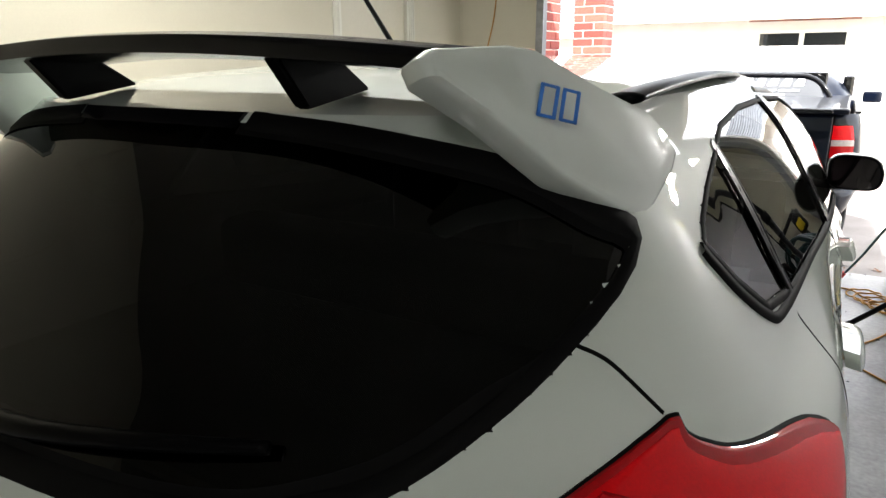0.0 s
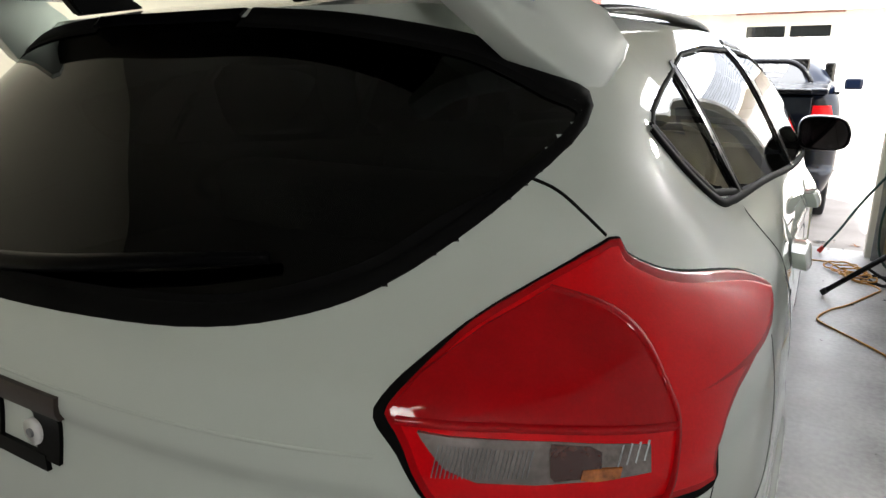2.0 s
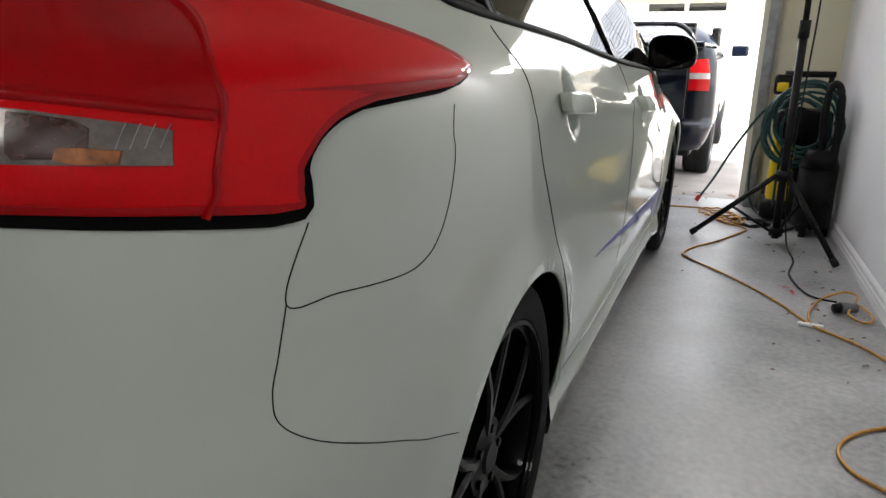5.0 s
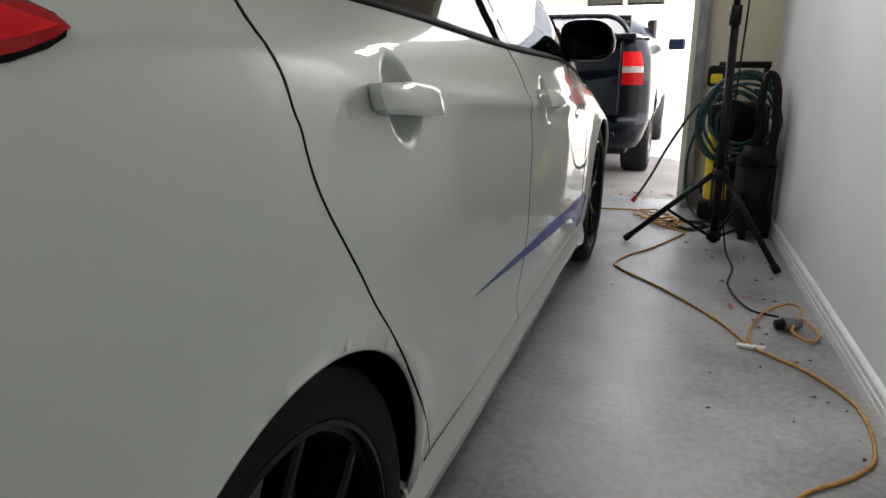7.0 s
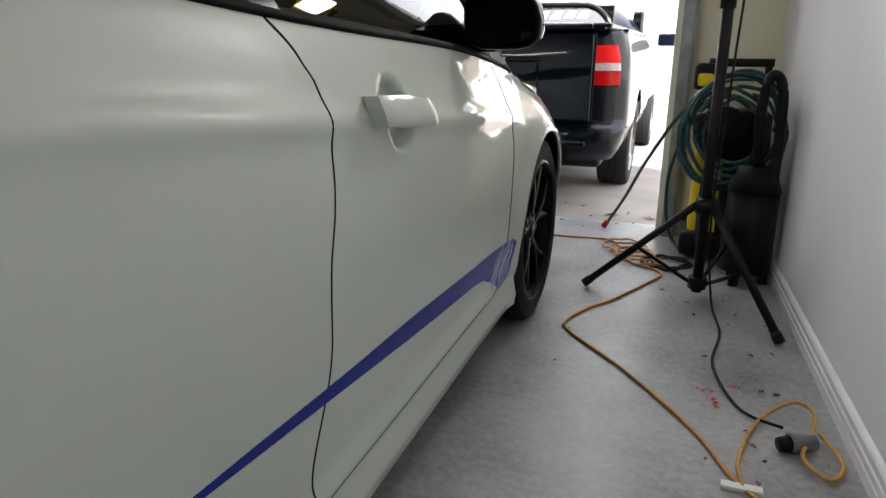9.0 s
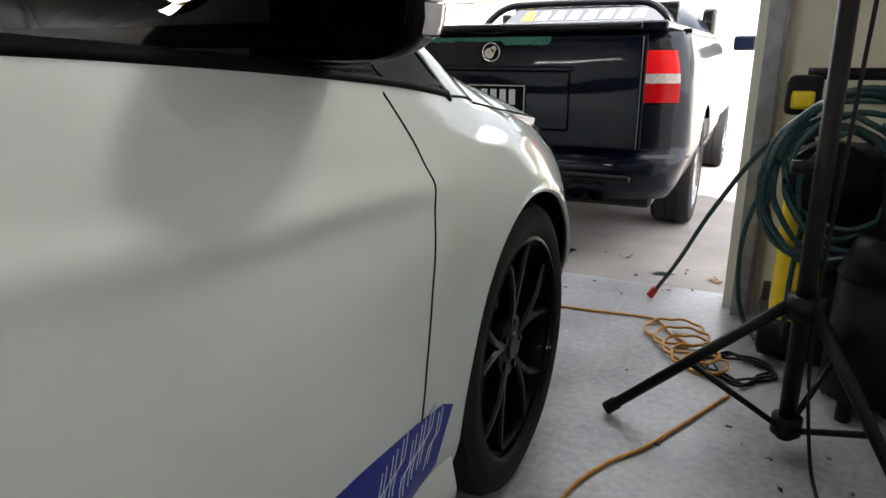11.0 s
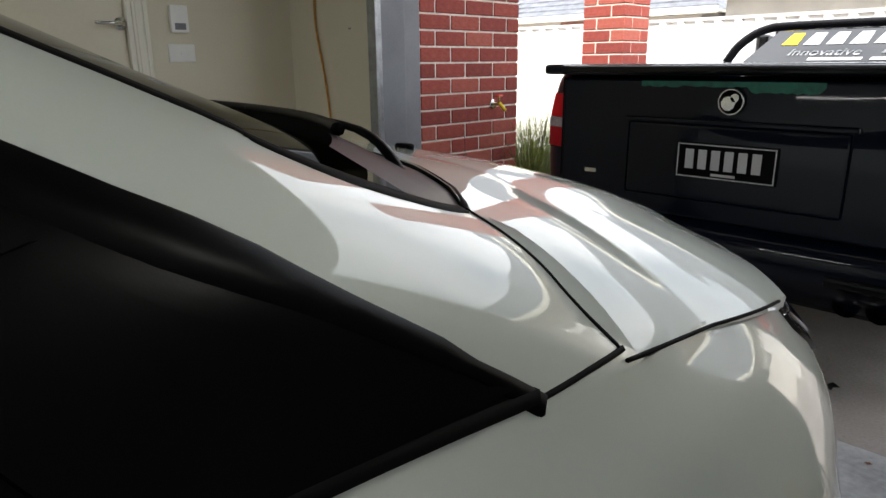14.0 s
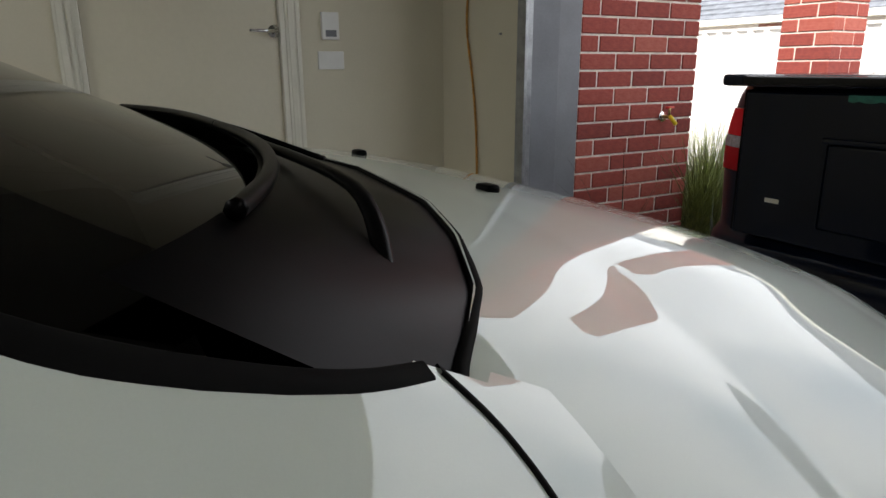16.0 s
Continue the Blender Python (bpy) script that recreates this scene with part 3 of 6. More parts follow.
def bonnet_rear(x):
    return float(np.interp(abs(x), [0, .3, .445, .556, .61, .662, .70, .74, .78], [3.59, 3.545, 3.497, 3.447, 3.408, 3.366, 3.362, 3.372, 3.41]))


def bonnet_edge(y):
    z = fender_top(y)
    return float(half_width(y, min(z, .885))) * (1 - np.clip(1 - (4.40 - y) / 0.95, 0, 1) ** 2.5) ** (1 / 2.5)


def bonnet():
    vs, fs, n, m = [], [], 120, 60
    for j in range(m + 1):
        v = j / m
        for i in range(n + 1):
            u = -1 + 2 * i / n
            y0 = bonnet_rear(u * (bonnet_edge(3.39) - 0.010)) - 0.010
            # the leading edge bows: the middle reaches furthest ahead
            y1 = 4.33 - 0.46 * abs(u) ** 2.3
            y = y0 + v * (y1 - y0)
            vs.append((u * (bonnet_edge(y) - 0.010), y, bonnet_z(u, y)))
    w = n + 1
    for j in range(m):
        for i in range(n):
            fs.append((j * w + i, j * w + i + 1, (j + 1) * w + i + 1, (j + 1) * w + i))
    # folded rear and side edges
    base = len(vs)
    ring = [j * w for j in range(m, -1, -1)] + list(range(1, w)) + [j * w + n for j in range(1, m + 1)]
    for r in ring:
        x, y, z = vs[r]
        vs.append((x * 0.995, y + (0.006 if r < w else 0), z - 0.03))
    for k in range(len(ring) - 1):
        fs.append((ring[k], ring[k + 1], base + k + 1, base + k))
    ob = mesh_np("bonnet", vs, fs, PAINT, car)
    ob.data.set_sharp_from_angle(angle=radians(35))
    # black plastic scuttle between bonnet and windscreen
    cv, cf, k = [], [], 60
    for i in range(k + 1):
        x = -0.68 + 1.36 * i / k
        y = bonnet_rear(x)
        z = bonnet_z(x / bonnet_edge(y), y)
        A, X, Y = outline(1.052, True)
        q = int(np.argmax(Y > front_y(1.052, True) - 0.44))
        yb = min(float(np.interp(-abs(x) * 0.97, -X[q:], Y[q:])) + 0.006, y - 0.05)
        cv += [(x, y + 0.02, z - 0.022), (x, y - 0.004, z - 0.008), (x * 0.99, (y + yb) / 2, (z + 1.060) / 2 - 0.006), (x * 0.97, yb, 1.060)]
    for i in range(k):
        for r in range(3):
            cf.append((i * 4 + r, i * 4 + r + 1, i * 4 + r + 5, i * 4 + r + 4))
    mesh_np("scuttle", cv, cf, SATIN_BLACK, car)
    xs = np.linspace(-0.668, 0.668, 50)
    tube("scuttle_seal", [(x, bonnet_rear(x) - 0.008, bonnet_z(x / bonnet_edge(bonnet_rear(x)), bonnet_rear(x)) - 0.004) for x in xs], 0.005, GAP, car, 8, False, 2)
    for s in (1, -1):
        ys = np.linspace(3.405, 3.82, 22)
        tube("bonnet_gap", [(s * (bonnet_edge(y) - 0.006), y, fender_top(y) + 0.003 - 0.03 * (y - 3.44)) for y in ys], 0.0022, GAP, car, 6, False, 2)


bonnet()
# dark underbody, closed behind the wheels
bm = box_bm((-0.78, 0.15, 0.16), (0.78, 4.2, 0.30), 0.03)
part("underbody", bm, BLACK_PLASTIC, car)

# ---------- glass ----------
def glass_material(name, tint, ior=1.5):
    m = bpy.data.materials.new(name)
    m.use_nodes = True
    t = m.node_tree
    t.nodes.remove(t.nodes["Principled BSDF"])
    tr, gl, fr, mx = (t.nodes.new(k) for k in ("ShaderNodeBsdfTransparent", "ShaderNodeBsdfGlossy", "ShaderNodeFresnel", "ShaderNodeMixShader"))
    tr.inputs["Color"].default_value = (*tint, 1)
    gl.inputs["Roughness"].default_value = 0.0
    fr.inputs["IOR"].default_value = ior
    t.links.new(fr.outputs[0], mx.inputs[0])
    t.links.new(tr.outputs[0], mx.inputs[1])
    t.links.new(gl.outputs[0], mx.inputs[2])
    t.links.new(mx.outputs[0], t.nodes["Material Output"].inputs[0])
    return m


PRIVACY = glass_material("privacy_glass", (0.012, 0.012, 0.011), 1.38)
CLEAR = glass_material("window_glass", (0.50, 0.53, 0.52), 1.5)
SCREEN_GLASS = glass_material("windscreen_glass", (0.055, 0.056, 0.052), 1.4)


def near(x, y, z, upper=False):
    A, X, Y = outline(z, upper)
    return float(A[int(np.argmin((X - x) ** 2 + (Y - y) ** 2))])


def on(points, upper=False):
    """Points of the body (x, y, z) as (arc, height)."""
    return [(near(x, y, z, upper), z) for x, y, z in points]


def side(points, upper=True):
    return [(arc_y(y, z, upper), z) for y, z in points]


def dense(points, d=0.03):
    """More points along straight runs."""
    out = []
    for a, b in zip(points, points[1:]):
        n = max(1, int(math.hypot(b[0] - a[0], b[1] - a[1]) / d))
        out += [(a[0] + (b[0] - a[0]) * k / n, a[1] + (b[1] - a[1]) * k / n) for k in range(n)]
    return out + [points[-1]]


def flip(points):
    return [(-a, z) for a, z in points]


for s in (lambda q: q, flip):
    for nm, poly in (("quarter_window", QUARTER), ("rear_door_window", REAR_WIN), ("front_door_window", FRONT_WIN)):
        patch(nm, s(side(poly)), -0.004, CLEAR, car, True, 30, 16, 0.002)
        ribbon("window_seal", s(side(dense(poly + poly[:1]))), 0.011, GAP, car, True, 0.003, 1)
    # pillar covers, waist trim and the black corner panel ahead of the door
    patch("door_pillar_cover", s(side([(1.90, 1.005), (1.98, 1.0), (1.975, 1.36), (1.89, 1.36)])), 0.003, GLOSS_BLACK, car, True, 6, 16, 0.003)
    patch("rear_pillar_cover", s(side([(0.958, 1.084), (0.987, 1.081), (1.062, 1.322), (1.03, 1.316)])), 0.003, SATIN_BLACK, car, True, 6, 16, 0.003)
    patch("corner_base", s(side([(2.90, 0.948), (3.26, 0.901), (3.18, 0.953), (3.10, 1.006), (3.02, 1.06), (2.955, 1.10), (2.93, 1.05)])), 0.002, SATIN_BLACK, car, True, 16, 20, 0.002)
    patch("mirror_sail", s(side([(2.925, 0.945), (3.014, 0.932), (2.964, 1.09), (2.955, 1.10)])), 0.003, SATIN_BLACK, car, True, 8, 14, 0.003)
    patch("corner_panel", s(side([(3.021, 0.932), (3.245, 0.912), (3.165, 0.945), (3.09, 0.995), (3.0, 1.053), (2.983, 1.05)])), 0.004, SATIN_BLACK, car, True, 12, 14, 0.004)
    
    ribbon("window_frame", s(side(dense([(3.272, 0.891), (3.185, 0.956), (3.105, 1.009), (3.024, 1.060), (2.974, 1.092), (2.80, 1.186), (2.6, 1.28), (2.35, 1.352), (1.95, 1.374)]))), 0.016, SATIN_BLACK, car, True, 0.0035, 1)
    ribbon("waist_trim", s(side([(3.266, 0.899), (3.02, 0.930), (2.6, 0.965), (2.0, 1.000), (1.4, 1.055), (1.0, 1.083), (0.88, 1.092), (0.78, 1.108), (0.69, 1.168), (0.652, 1.215), (0.645, 1.232)])), 0.012, GAP, car, True, 0.005, 6)
    # panel gaps
    ribbon("door_gap", s(side([(0.925, 1.07), (0.90, 0.98), (0.908, 0.897), (0.936, 0.83), (1.01, 0.722), (1.09, 0.60), (1.20, 0.44), (1.28, 0.33), (1.31, 0.26)])), 0.0046, GAP, car, True)
    ribbon("door_gap", s(side([(1.935, 1.0), (1.983, 0.95), (2.004, 0.868), (1.993, 0.777), (1.968, 0.687), (1.958, 0.535), (1.91, 0.38), (1.92, 0.30), (1.95, 0.26)])), 0.0046, GAP, car, True)
    ribbon("door_gap", s(side([(3.015, 0.915), (3.046, 0.869), (3.068, 0.832), (3.081, 0.79), (3.081, 0.762), (3.05, 0.69), (3.025, 0.60), (3.005, 0.512), (2.99, 0.41), (2.98, 0.3)], False)), 0.0052, GAP, car, False, 0.0012)
    ribbon("sill_gap", s(side([(1.27, 0.298), (1.7, 0.296), (2.3, 0.297), (2.98, 0.306)])), 0.0046, GAP, car, True)
    ribbon("tailgate_gap", s(on([(0.632, .368, 1.196), (.665, .381, 1.179), (.715, .389, 1.134)])), 0.0036, GAP, car)
    ribbon("tailgate_gap", s(on([(.659, .124, .921), (.604, .087, .812), (.539, .055, .713), (.50, .04, .695), (.43, .02, .688)])), 0.0050, GAP, car)
    ribbon("bumper_gap", s(on([(.861, .305, .823), (.857, .289, .776), (.855, .283, .745), (.861, .287, .717), (.876, .315, .689), (.895, .372, .657), (.905, .43, .627), (.911, .484, .600), (.920, .548, .571)])), 0.0013, GAP, car)
    ribbon("bonnet_gap", s(on([(.663, 3.345, .993), (.700, 3.360, .974), (.735, 3.367, .949), (.760, 3.376, .921), (.780, 3.408, .883)], True)), 0.0042, GAP, car, True, 0.0015)
    ribbon("fender_gap", s(on([(.775, 3.412, .880), (.79, 3.34, .889), (.80, 3.275, .895)], True)), 0.005, GAP, car, True, 0.002)
    # fuel flap on both sides in outline only
flap = [(.866, .334, .889), (.861, .305, .823), (.881, .354, .820), (.900, .428, .814), (.906, .47, .816), (.909, .509, .832), (.908, .542, .874), (.893, .59, .972)]
ribbon("fuel_flap_gap", on(flap), 0.0014, GAP, car)
# rear glass and windscreen
rg = [(arc_x(x, z), z) for x, z in REAR_GLASS if x > 0]
rear_pts = rg + [(0, 1.393)] + flip(rg[::-1]) + [(0, 1.050)]
patch("rear_window", rear_pts, -0.003, PRIVACY, car, False, 70, 40, 0.002)
ribbon("rear_window_edge", flip([(a - 0.001, z) for a, z in rg[::-1]]) + [(0.0, 1.050)] + [(a - 0.001, z) for a, z in rg], 0.022, GAP, car, False, 0.0024, 4)
rg2 = [(a - 0.014 if z > 1.07 else a, z + (0.010 if z < 1.2 else -0.008)) for a, z in rg]
ribbon("rear_window_band", flip(rg2[::-1]) + [(0.0, 1.060)] + rg2, 0.016, GAP, car, False, -0.0012, 4)


def screen_arc(x, z):
    A, X, Y = outline(z, True)
    k = int(np.argmax(Y > front_y(z, True) - 0.44))
    return float(np.interp(-abs(x), -X[k:], A[k:]))


def windscreen():
    vs, fs, n, m = [], [], 60, 40
    rows = np.linspace(1.036, 1.383, m)
    right = np.array([p for p in SCREEN if p[0] > 0.3])
    for z in rows:
        xm = float(np.interp(z, right[:, 1], right[:, 0]))
        a0 = screen_arc(xm, z)
        A = outline(z, True)[0][-1]
        half = [at(a0 + (A - a0) * j / n, z, True, -0.004) for j in range(n + 1)]
        vs += half + [np.array((-p[0], p[1], p[2])) for p in half[::-1][1:]]
    w = 2 * n + 1
    for i in range(m - 1):
        for j in range(w - 1):
            fs.append((i * w + j, i * w + j + 1, (i + 1) * w + j + 1, (i + 1) * w + j))
    mesh_np("windscreen", vs, fs, SCREEN_GLASS, car)
    edge = [(screen_arc(x, z), z) for x, z in SCREEN if x > 0.49 and z > 0.98]
    for s in (lambda q: q, flip):
        ribbon("windscreen_edge", s(edge), 0.006, GAP, car, True, 0.001, 4)


windscreen()

# dark cabin
bm = box_bm((-0.74, 0.75, 0.32), (0.74, 3.35, 0.42))
part("cabin_floor", bm, BLACK_PLASTIC, car)
DASH = material("dash_plastic", (0.012, 0.012, 0.013), 0.75, var=0.2, scale=60)
part("dashboard", box_bm((-0.66, 2.62, 0.62), (0.66, 3.30, 0.90), 0.07, 3), DASH, car, "", True)
part("parcel_shelf", box_bm((-0.60, 0.30, 0.86), (0.60, 0.95, 0.90), 0.02), DASH, car)
part("rear_bench", box_bm((-0.62, 0.98, 0.45), (0.62, 1.16, 1.05), 0.05, 3), DASH, car, "", True)
part("headlining", box_bm((-0.46, 0.85, 1.385), (0.46, 2.2, 1.395), 0.004), material("headlining", (0.10, 0.10, 0.10), 0.9), car)
for sx in (-0.36, 0.36):
    part("front_seat", box_bm((sx - 0.24, 1.78, 0.5), (sx + 0.24, 1.95, 1.10), 0.06, 3, box_bm((sx - 0.24, 1.85, 0.45), (sx + 0.24, 2.4, 0.62), 0.06, 3)), DASH, car, "", True)
    part("headrest", box_bm((sx - 0.13, 1.76, 1.12), (sx + 0.13, 1.86, 1.28), 0.04, 3), DASH, car, "", True)
wheel_pts = [(0.36 + 0.18 * math.cos(a), 2.52 + 0.06 * math.sin(a), 0.88 + 0.17 * math.sin(a)) for a in np.linspace(0, 2 * math.pi, 25)[:-1]]
tube("steering_wheel", wheel_pts, 0.014, DASH, car, 8, True, 2)

# ---------- tail lights ----------
TL = [(.718, .389, 1.131), (.647, .25, 1.086), (.608, .164, 1.047), (.592, .117, 1.019), (.595, .109, 1.003), (.617, .107, .979), (.659, .124, .921), (.731, .167, .910), (.811, .241, .899), (.865, .332, .892), (.863, .342, .933), (.867, .373, .965), (.877, .44, .981), (.887, .592, .987), (.872, .675, 1.012), (.843, .63, 1.041), (.786, .459, 1.081), (.753, .412, 1.101), (.736, .399, 1.114)]
REV = [(.632, .12, .999), (.653, .132, .996), (.726, .176, .990), (.807, .252, .972), (.810, .245, .948), (.729, .164, .955), (.689, .137, .958), (.66, .123, .970), (.645, .12, .986)]


def shrink(pts, d):
    P = np.array(pts)
    out = []
    n = len(P)
    area = sum(P[i - 1][0] * P[i][1] - P[i][0] * P[i - 1][1] for i in range(n))
    for i in range(n):
        e = P[(i + 1) % n] - P[i - 1]
        nn = np.array((-e[1], e[0])) / (np.linalg.norm(e) + 1e-9)
        out.append(tuple(P[i] + nn * (d(P[i]) if callable(d) else d) * (1 if area > 0 else -1)))
    return out


for s in (lambda q: q, flip):
    base = [tuple(p) for p in smooth_path([np.array(p) for p in on(TL)], 3, True)]
    lamp = patch("tail_light", s(base), 0.003, GAP, car, False, 60, 50, 0.004)
    tagged(lamp, "red wrap-round tail light with black surround")
    # the gasket is broad along the foot and the inner tip, thin elsewhere
    tip = min(p[0] for p in base)

    def gasket(p):
        return 0.0035 + 0.0075 * max(min(1, max(0, (0.945 - p[1]) / 0.02)), min(1, max(0, (tip + 0.055 - p[0]) / 0.04)))

    patch("lens", s(shrink(base, gasket)), 0.0065, DARK_RED, lamp, False, 60, 50, 0.004, True, 0.003)
    patch("lens_face", s(shrink(base, lambda p: gasket(p) + 0.007)), 0.0080, RED_LENS, lamp, False, 60, 50, 0.002, True, 0.0035)
    inner = on([(.690, .285, 1.090), (.640, .23, 1.066), (.612, .158, 1.035), (.604, .117, 1.012), (.617, .113, 1.004), (.70, .16, 1.0), (.80, .25, .985), (.823, .281, .977), (.817, .291, 1.0), (.786, .313, 1.038), (.738, .316, 1.069)])
    patch("inner_lens", s(inner), 0.0125, DARK_RED, lamp, False, 40, 30, 0.002)
    ribbon("lens_ridge", s(on([(.690, .287, 1.091), (.738, .316, 1.069), (.786, .313, 1.038), (.817, .291, 1.0), (.823, .281, .977), (.824, .27, .94), (.823, .259, .905)])), 0.006, DARK_RED, lamp, False, 0.0145)
    ribbon("lens_bar", s(on([(.612, .118, 1.007), (.66, .136, 1.004), (.73, .18, .998), (.822, .279, .979)])), 0.009, DARK_RED, lamp, False, 0.0155)
    patch("reversing_lens", s(on(REV)), 0.0125, CLEAR_LENS, lamp, False, 40, 14, 0.003)
    patch("amber_lens", s(on([(.735, .18, .986), (.772, .212, .978), (.774, .205, .955), (.739, .17, .957)])), 0.0142, material("brown_lens", (0.07, 0.018, 0.012), 0.2, coat=1.0, var=0.2), lamp, False, 8, 8, 0.002)
    patch("amber_lens", s(on([(.758, .195, .963), (.785, .222, .960), (.786, .218, .951), (.759, .19, .953)])), 0.0150, AMBER, lamp, False, 8, 6, 0.002)
    for k in range(26):
        x = .650 + .0034 * k if k < 22 else .785 + .006 * (k - 22)
        zt = .990 - .10 * (x - .65)
        ribbon("lens_flute", s([(arc_x(x, .964), .964 - .03 * (x - .65)), (arc_x(x + .002, zt), zt)]), 0.0013, STEEL, lamp, False, 0.0138, 2)
    # front lights
    hl = on([(.742, 3.84, .800), (.70, 4.03, .77), (.62, 4.17, .745), (.60, 4.2, .69), (.70, 4.08, .655), (.77, 3.95, .70), (.775, 3.86, .76)])
    head = patch("headlight", s(hl), 0.006, GLOSS_BLACK, car, False, 24, 16, 0.004)
    patch("reflector", s(shrink(hl, 0.02)), 0.009, CHROME, head, False, 16, 10, 0.002)

# tailgate: fold line, badge, bracket of the removed plate, wiper
ribbon("tailgate_fold", flip(on([(.60, .099, .974), (.419, .051, .9725), (.17, .032, .970)])[:2]) + on([(.17, .032, .970), (.419, .051, .9725), (.60, .099, .974)]), 0.004, PAINT, car, False, 0.0016)


def strokes(name, lines, mat, parent, w, place, off=0.003):
    """A badge of slanted strokes laid on a surface by place(u, v, off)."""
    vs, fs = [], []
    for a, b in lines:
        a, b = np.array(a, float), np.array(b, float)
        d = (b - a) / (np.linalg.norm(b - a) + 1e-9)
        nn = np.array((-d[1], d[0])) * w
        a, b = a - d * w * 0.6, b + d * w * 0.6
        k = len(vs)
        for o in (0.0, off):
            for q in (a - nn, b - nn, b + nn, a + nn):
                vs.append(place(q[0], q[1], o))
        fs += [(k + 4, k + 5, k + 6, k + 7), (k, k + 1, k + 5, k + 4), (k + 1, k + 2, k + 6, k + 5), (k + 2, k + 3, k + 7, k + 6), (k + 3, k, k + 4, k + 7)]
    return mesh_np(name, vs, fs, mat, parent, smooth=False)


# two slanted blue shapes side by side
MARK = [((0.00, 0.06), (0.14, 0.92)), ((0.14, 0.92), (0.50, 0.92)), ((0.50, 0.92), (0.36, 0.06)), ((0.36, 0.06), (0.00, 0.06)),
        ((0.52, 0.06), (0.66, 0.92)), ((0.66, 0.92), (1.0, 0.92)), ((1.0, 0.92), (0.86, 0.06)), ((0.86, 0.06), (0.52, 0.06))]


def gate_place(u, v, o):
    z = .879 + .032 * v
    return at(arc_x(.501 + .085 * u, z), z, False, 0.001 + o)


for half in (MARK[:4], MARK[4:]):
    strokes("badge", half, BADGE_BLUE, car, 0.062, gate_place)
br = part("plate_bracket", bmesh.new(), SATIN_BLACK, car)
patch("bracket_bar", [(-0.20, 0.930), (0.20, 0.930), (0.205, 0.960), (-0.205, 0.960)], 0.006, material("brown_black_plastic", (0.03, 0.018, 0.015), 0.45, var=0.2), car, False, 20, 6, 0.004)
patch("bracket_bar", [(-0.165, 0.853), (0.165, 0.853), (0.16, 0.872), (-0.16, 0.872)], 0.006, SATIN_BLACK, car, False, 20, 6, 0.004)
for x in (-0.165, 0.165, -0.04, 0.04):
    patch("bracket_post", [(x - 0.022, 0.866), (x + 0.022, 0.866), (x + 0.026, 0.936), (x - 0.026, 0.936)], 0.005, SATIN_BLACK, car, False, 4, 8, 0.004)
bpy.data.objects.remove(br)
for x in (-0.14, 0.14):
    g = at(x, 0.898, False, 0.006)
    part("grommet", cyl_bm(g + np.array((0, 0.006, 0)), g - np.array((0, 0.004, 0)), 0.017, n=20), WHITE_PL, car, "white plastic grommet", True)
    part("screw", cyl_bm(g - np.array((0, 0.004, 0)), g - np.array((0, 0.007, 0)), 0.006, n=12), STEEL, car)
wp = [at(0.02, 1.072, False, 0.014), at(0.15, 1.082, False, 0.02), at(0.30, 1.10, False, 0.02), at(0.42, 1.115, False, 0.012)]
tube("rear_wiper", [tuple(p) for p in wp], lambda f: 0.014 * (1 - 0.5 * f), SATIN_BLACK, car, 8)

# blue decal low on the doors, with pale broken lines
patch("side_decal", side([(1.495, 0.531), (1.78, 0.513), (1.99, 0.4975), (2.31, 0.4815), (2.645, 0.455), (2.85, 0.443), (3.06, 0.42), (3.10, 0.40), (3.06, 0.30), (2.99, 0.285), (2.93, 0.30), (2.86, 0.345), (2.74, 0.395), (2.32, 0.436), (1.99, 0.474), (1.7, 0.507)], False), 0.0016, DECAL_BLUE, car, False, 90, 26, 0.0)
for k in range(7):
    y = 2.83 + 0.03 * k
    z0 = 0.325 + 0.010 * (k % 3)
    for dy, zz in ((0.0, z0), (0.012, z0 + 0.004)):
        ribbon("decal_line", side([(y + dy, zz), (y + dy + 0.012, zz + 0.035), (y + dy + 0.034, zz + 0.045), (y + dy + 0.042, zz + 0.085)], False), 0.0028, DECAL_WHITE, car, False, 0.0024, 2)

# door handles
def handle(y0, y1, z0, z1):
    for s in (1, -1):
        yc, zc = (y0 + y1) / 2, (z0 + z1) / 2
        c = at(arc_y(yc, zc, True), zc, True)
        bar = side([(y0, z0 - 0.016), (y0 - 0.004, z0), (y0, z0 + 0.017), (yc, zc + 0.021), (y1 - 0.004, z1 + 0.017), (y1, z1), (y1 - 0.004, z1 - 0.016), (yc, zc - 0.019)])
        ob = patch("door_handle", bar if s > 0 else flip(bar), 0.026, PAINT, car, True, 30, 14, 0.002, True, 0.010)


handle(1.07, 1.287, 0.937, 0.918)
handle(2.12, 2.33, 0.866, 0.849)

# sill skirts
for s in (1, -1):
    vs, fs = [], []
    ys = np.linspace(1.19, 3.118, 40)
    for y in ys:
        flare = 0.006 * np.clip((y - 2.75) / 0.35, 0, 1)
        for dx, z in ((-0.03, 0.300), (0.002, 0.291), (0.006 + 0.5 * flare, 0.284), (0.014 + flare, 0.222), (0.009 + flare, 0.188), (-0.10, 0.16)):
            x = float(half_width(y, 0.262)) + dx
            vs.append((s * x, y, z))
    for i in range(len(ys) - 1):
        for k in range(5):
            fs.append((i * 6 + k, i * 6 + k + 1, i * 6 + k + 7, i * 6 + k + 6))
    mesh_np("sill_skirt", vs, fs, PAINT, car)

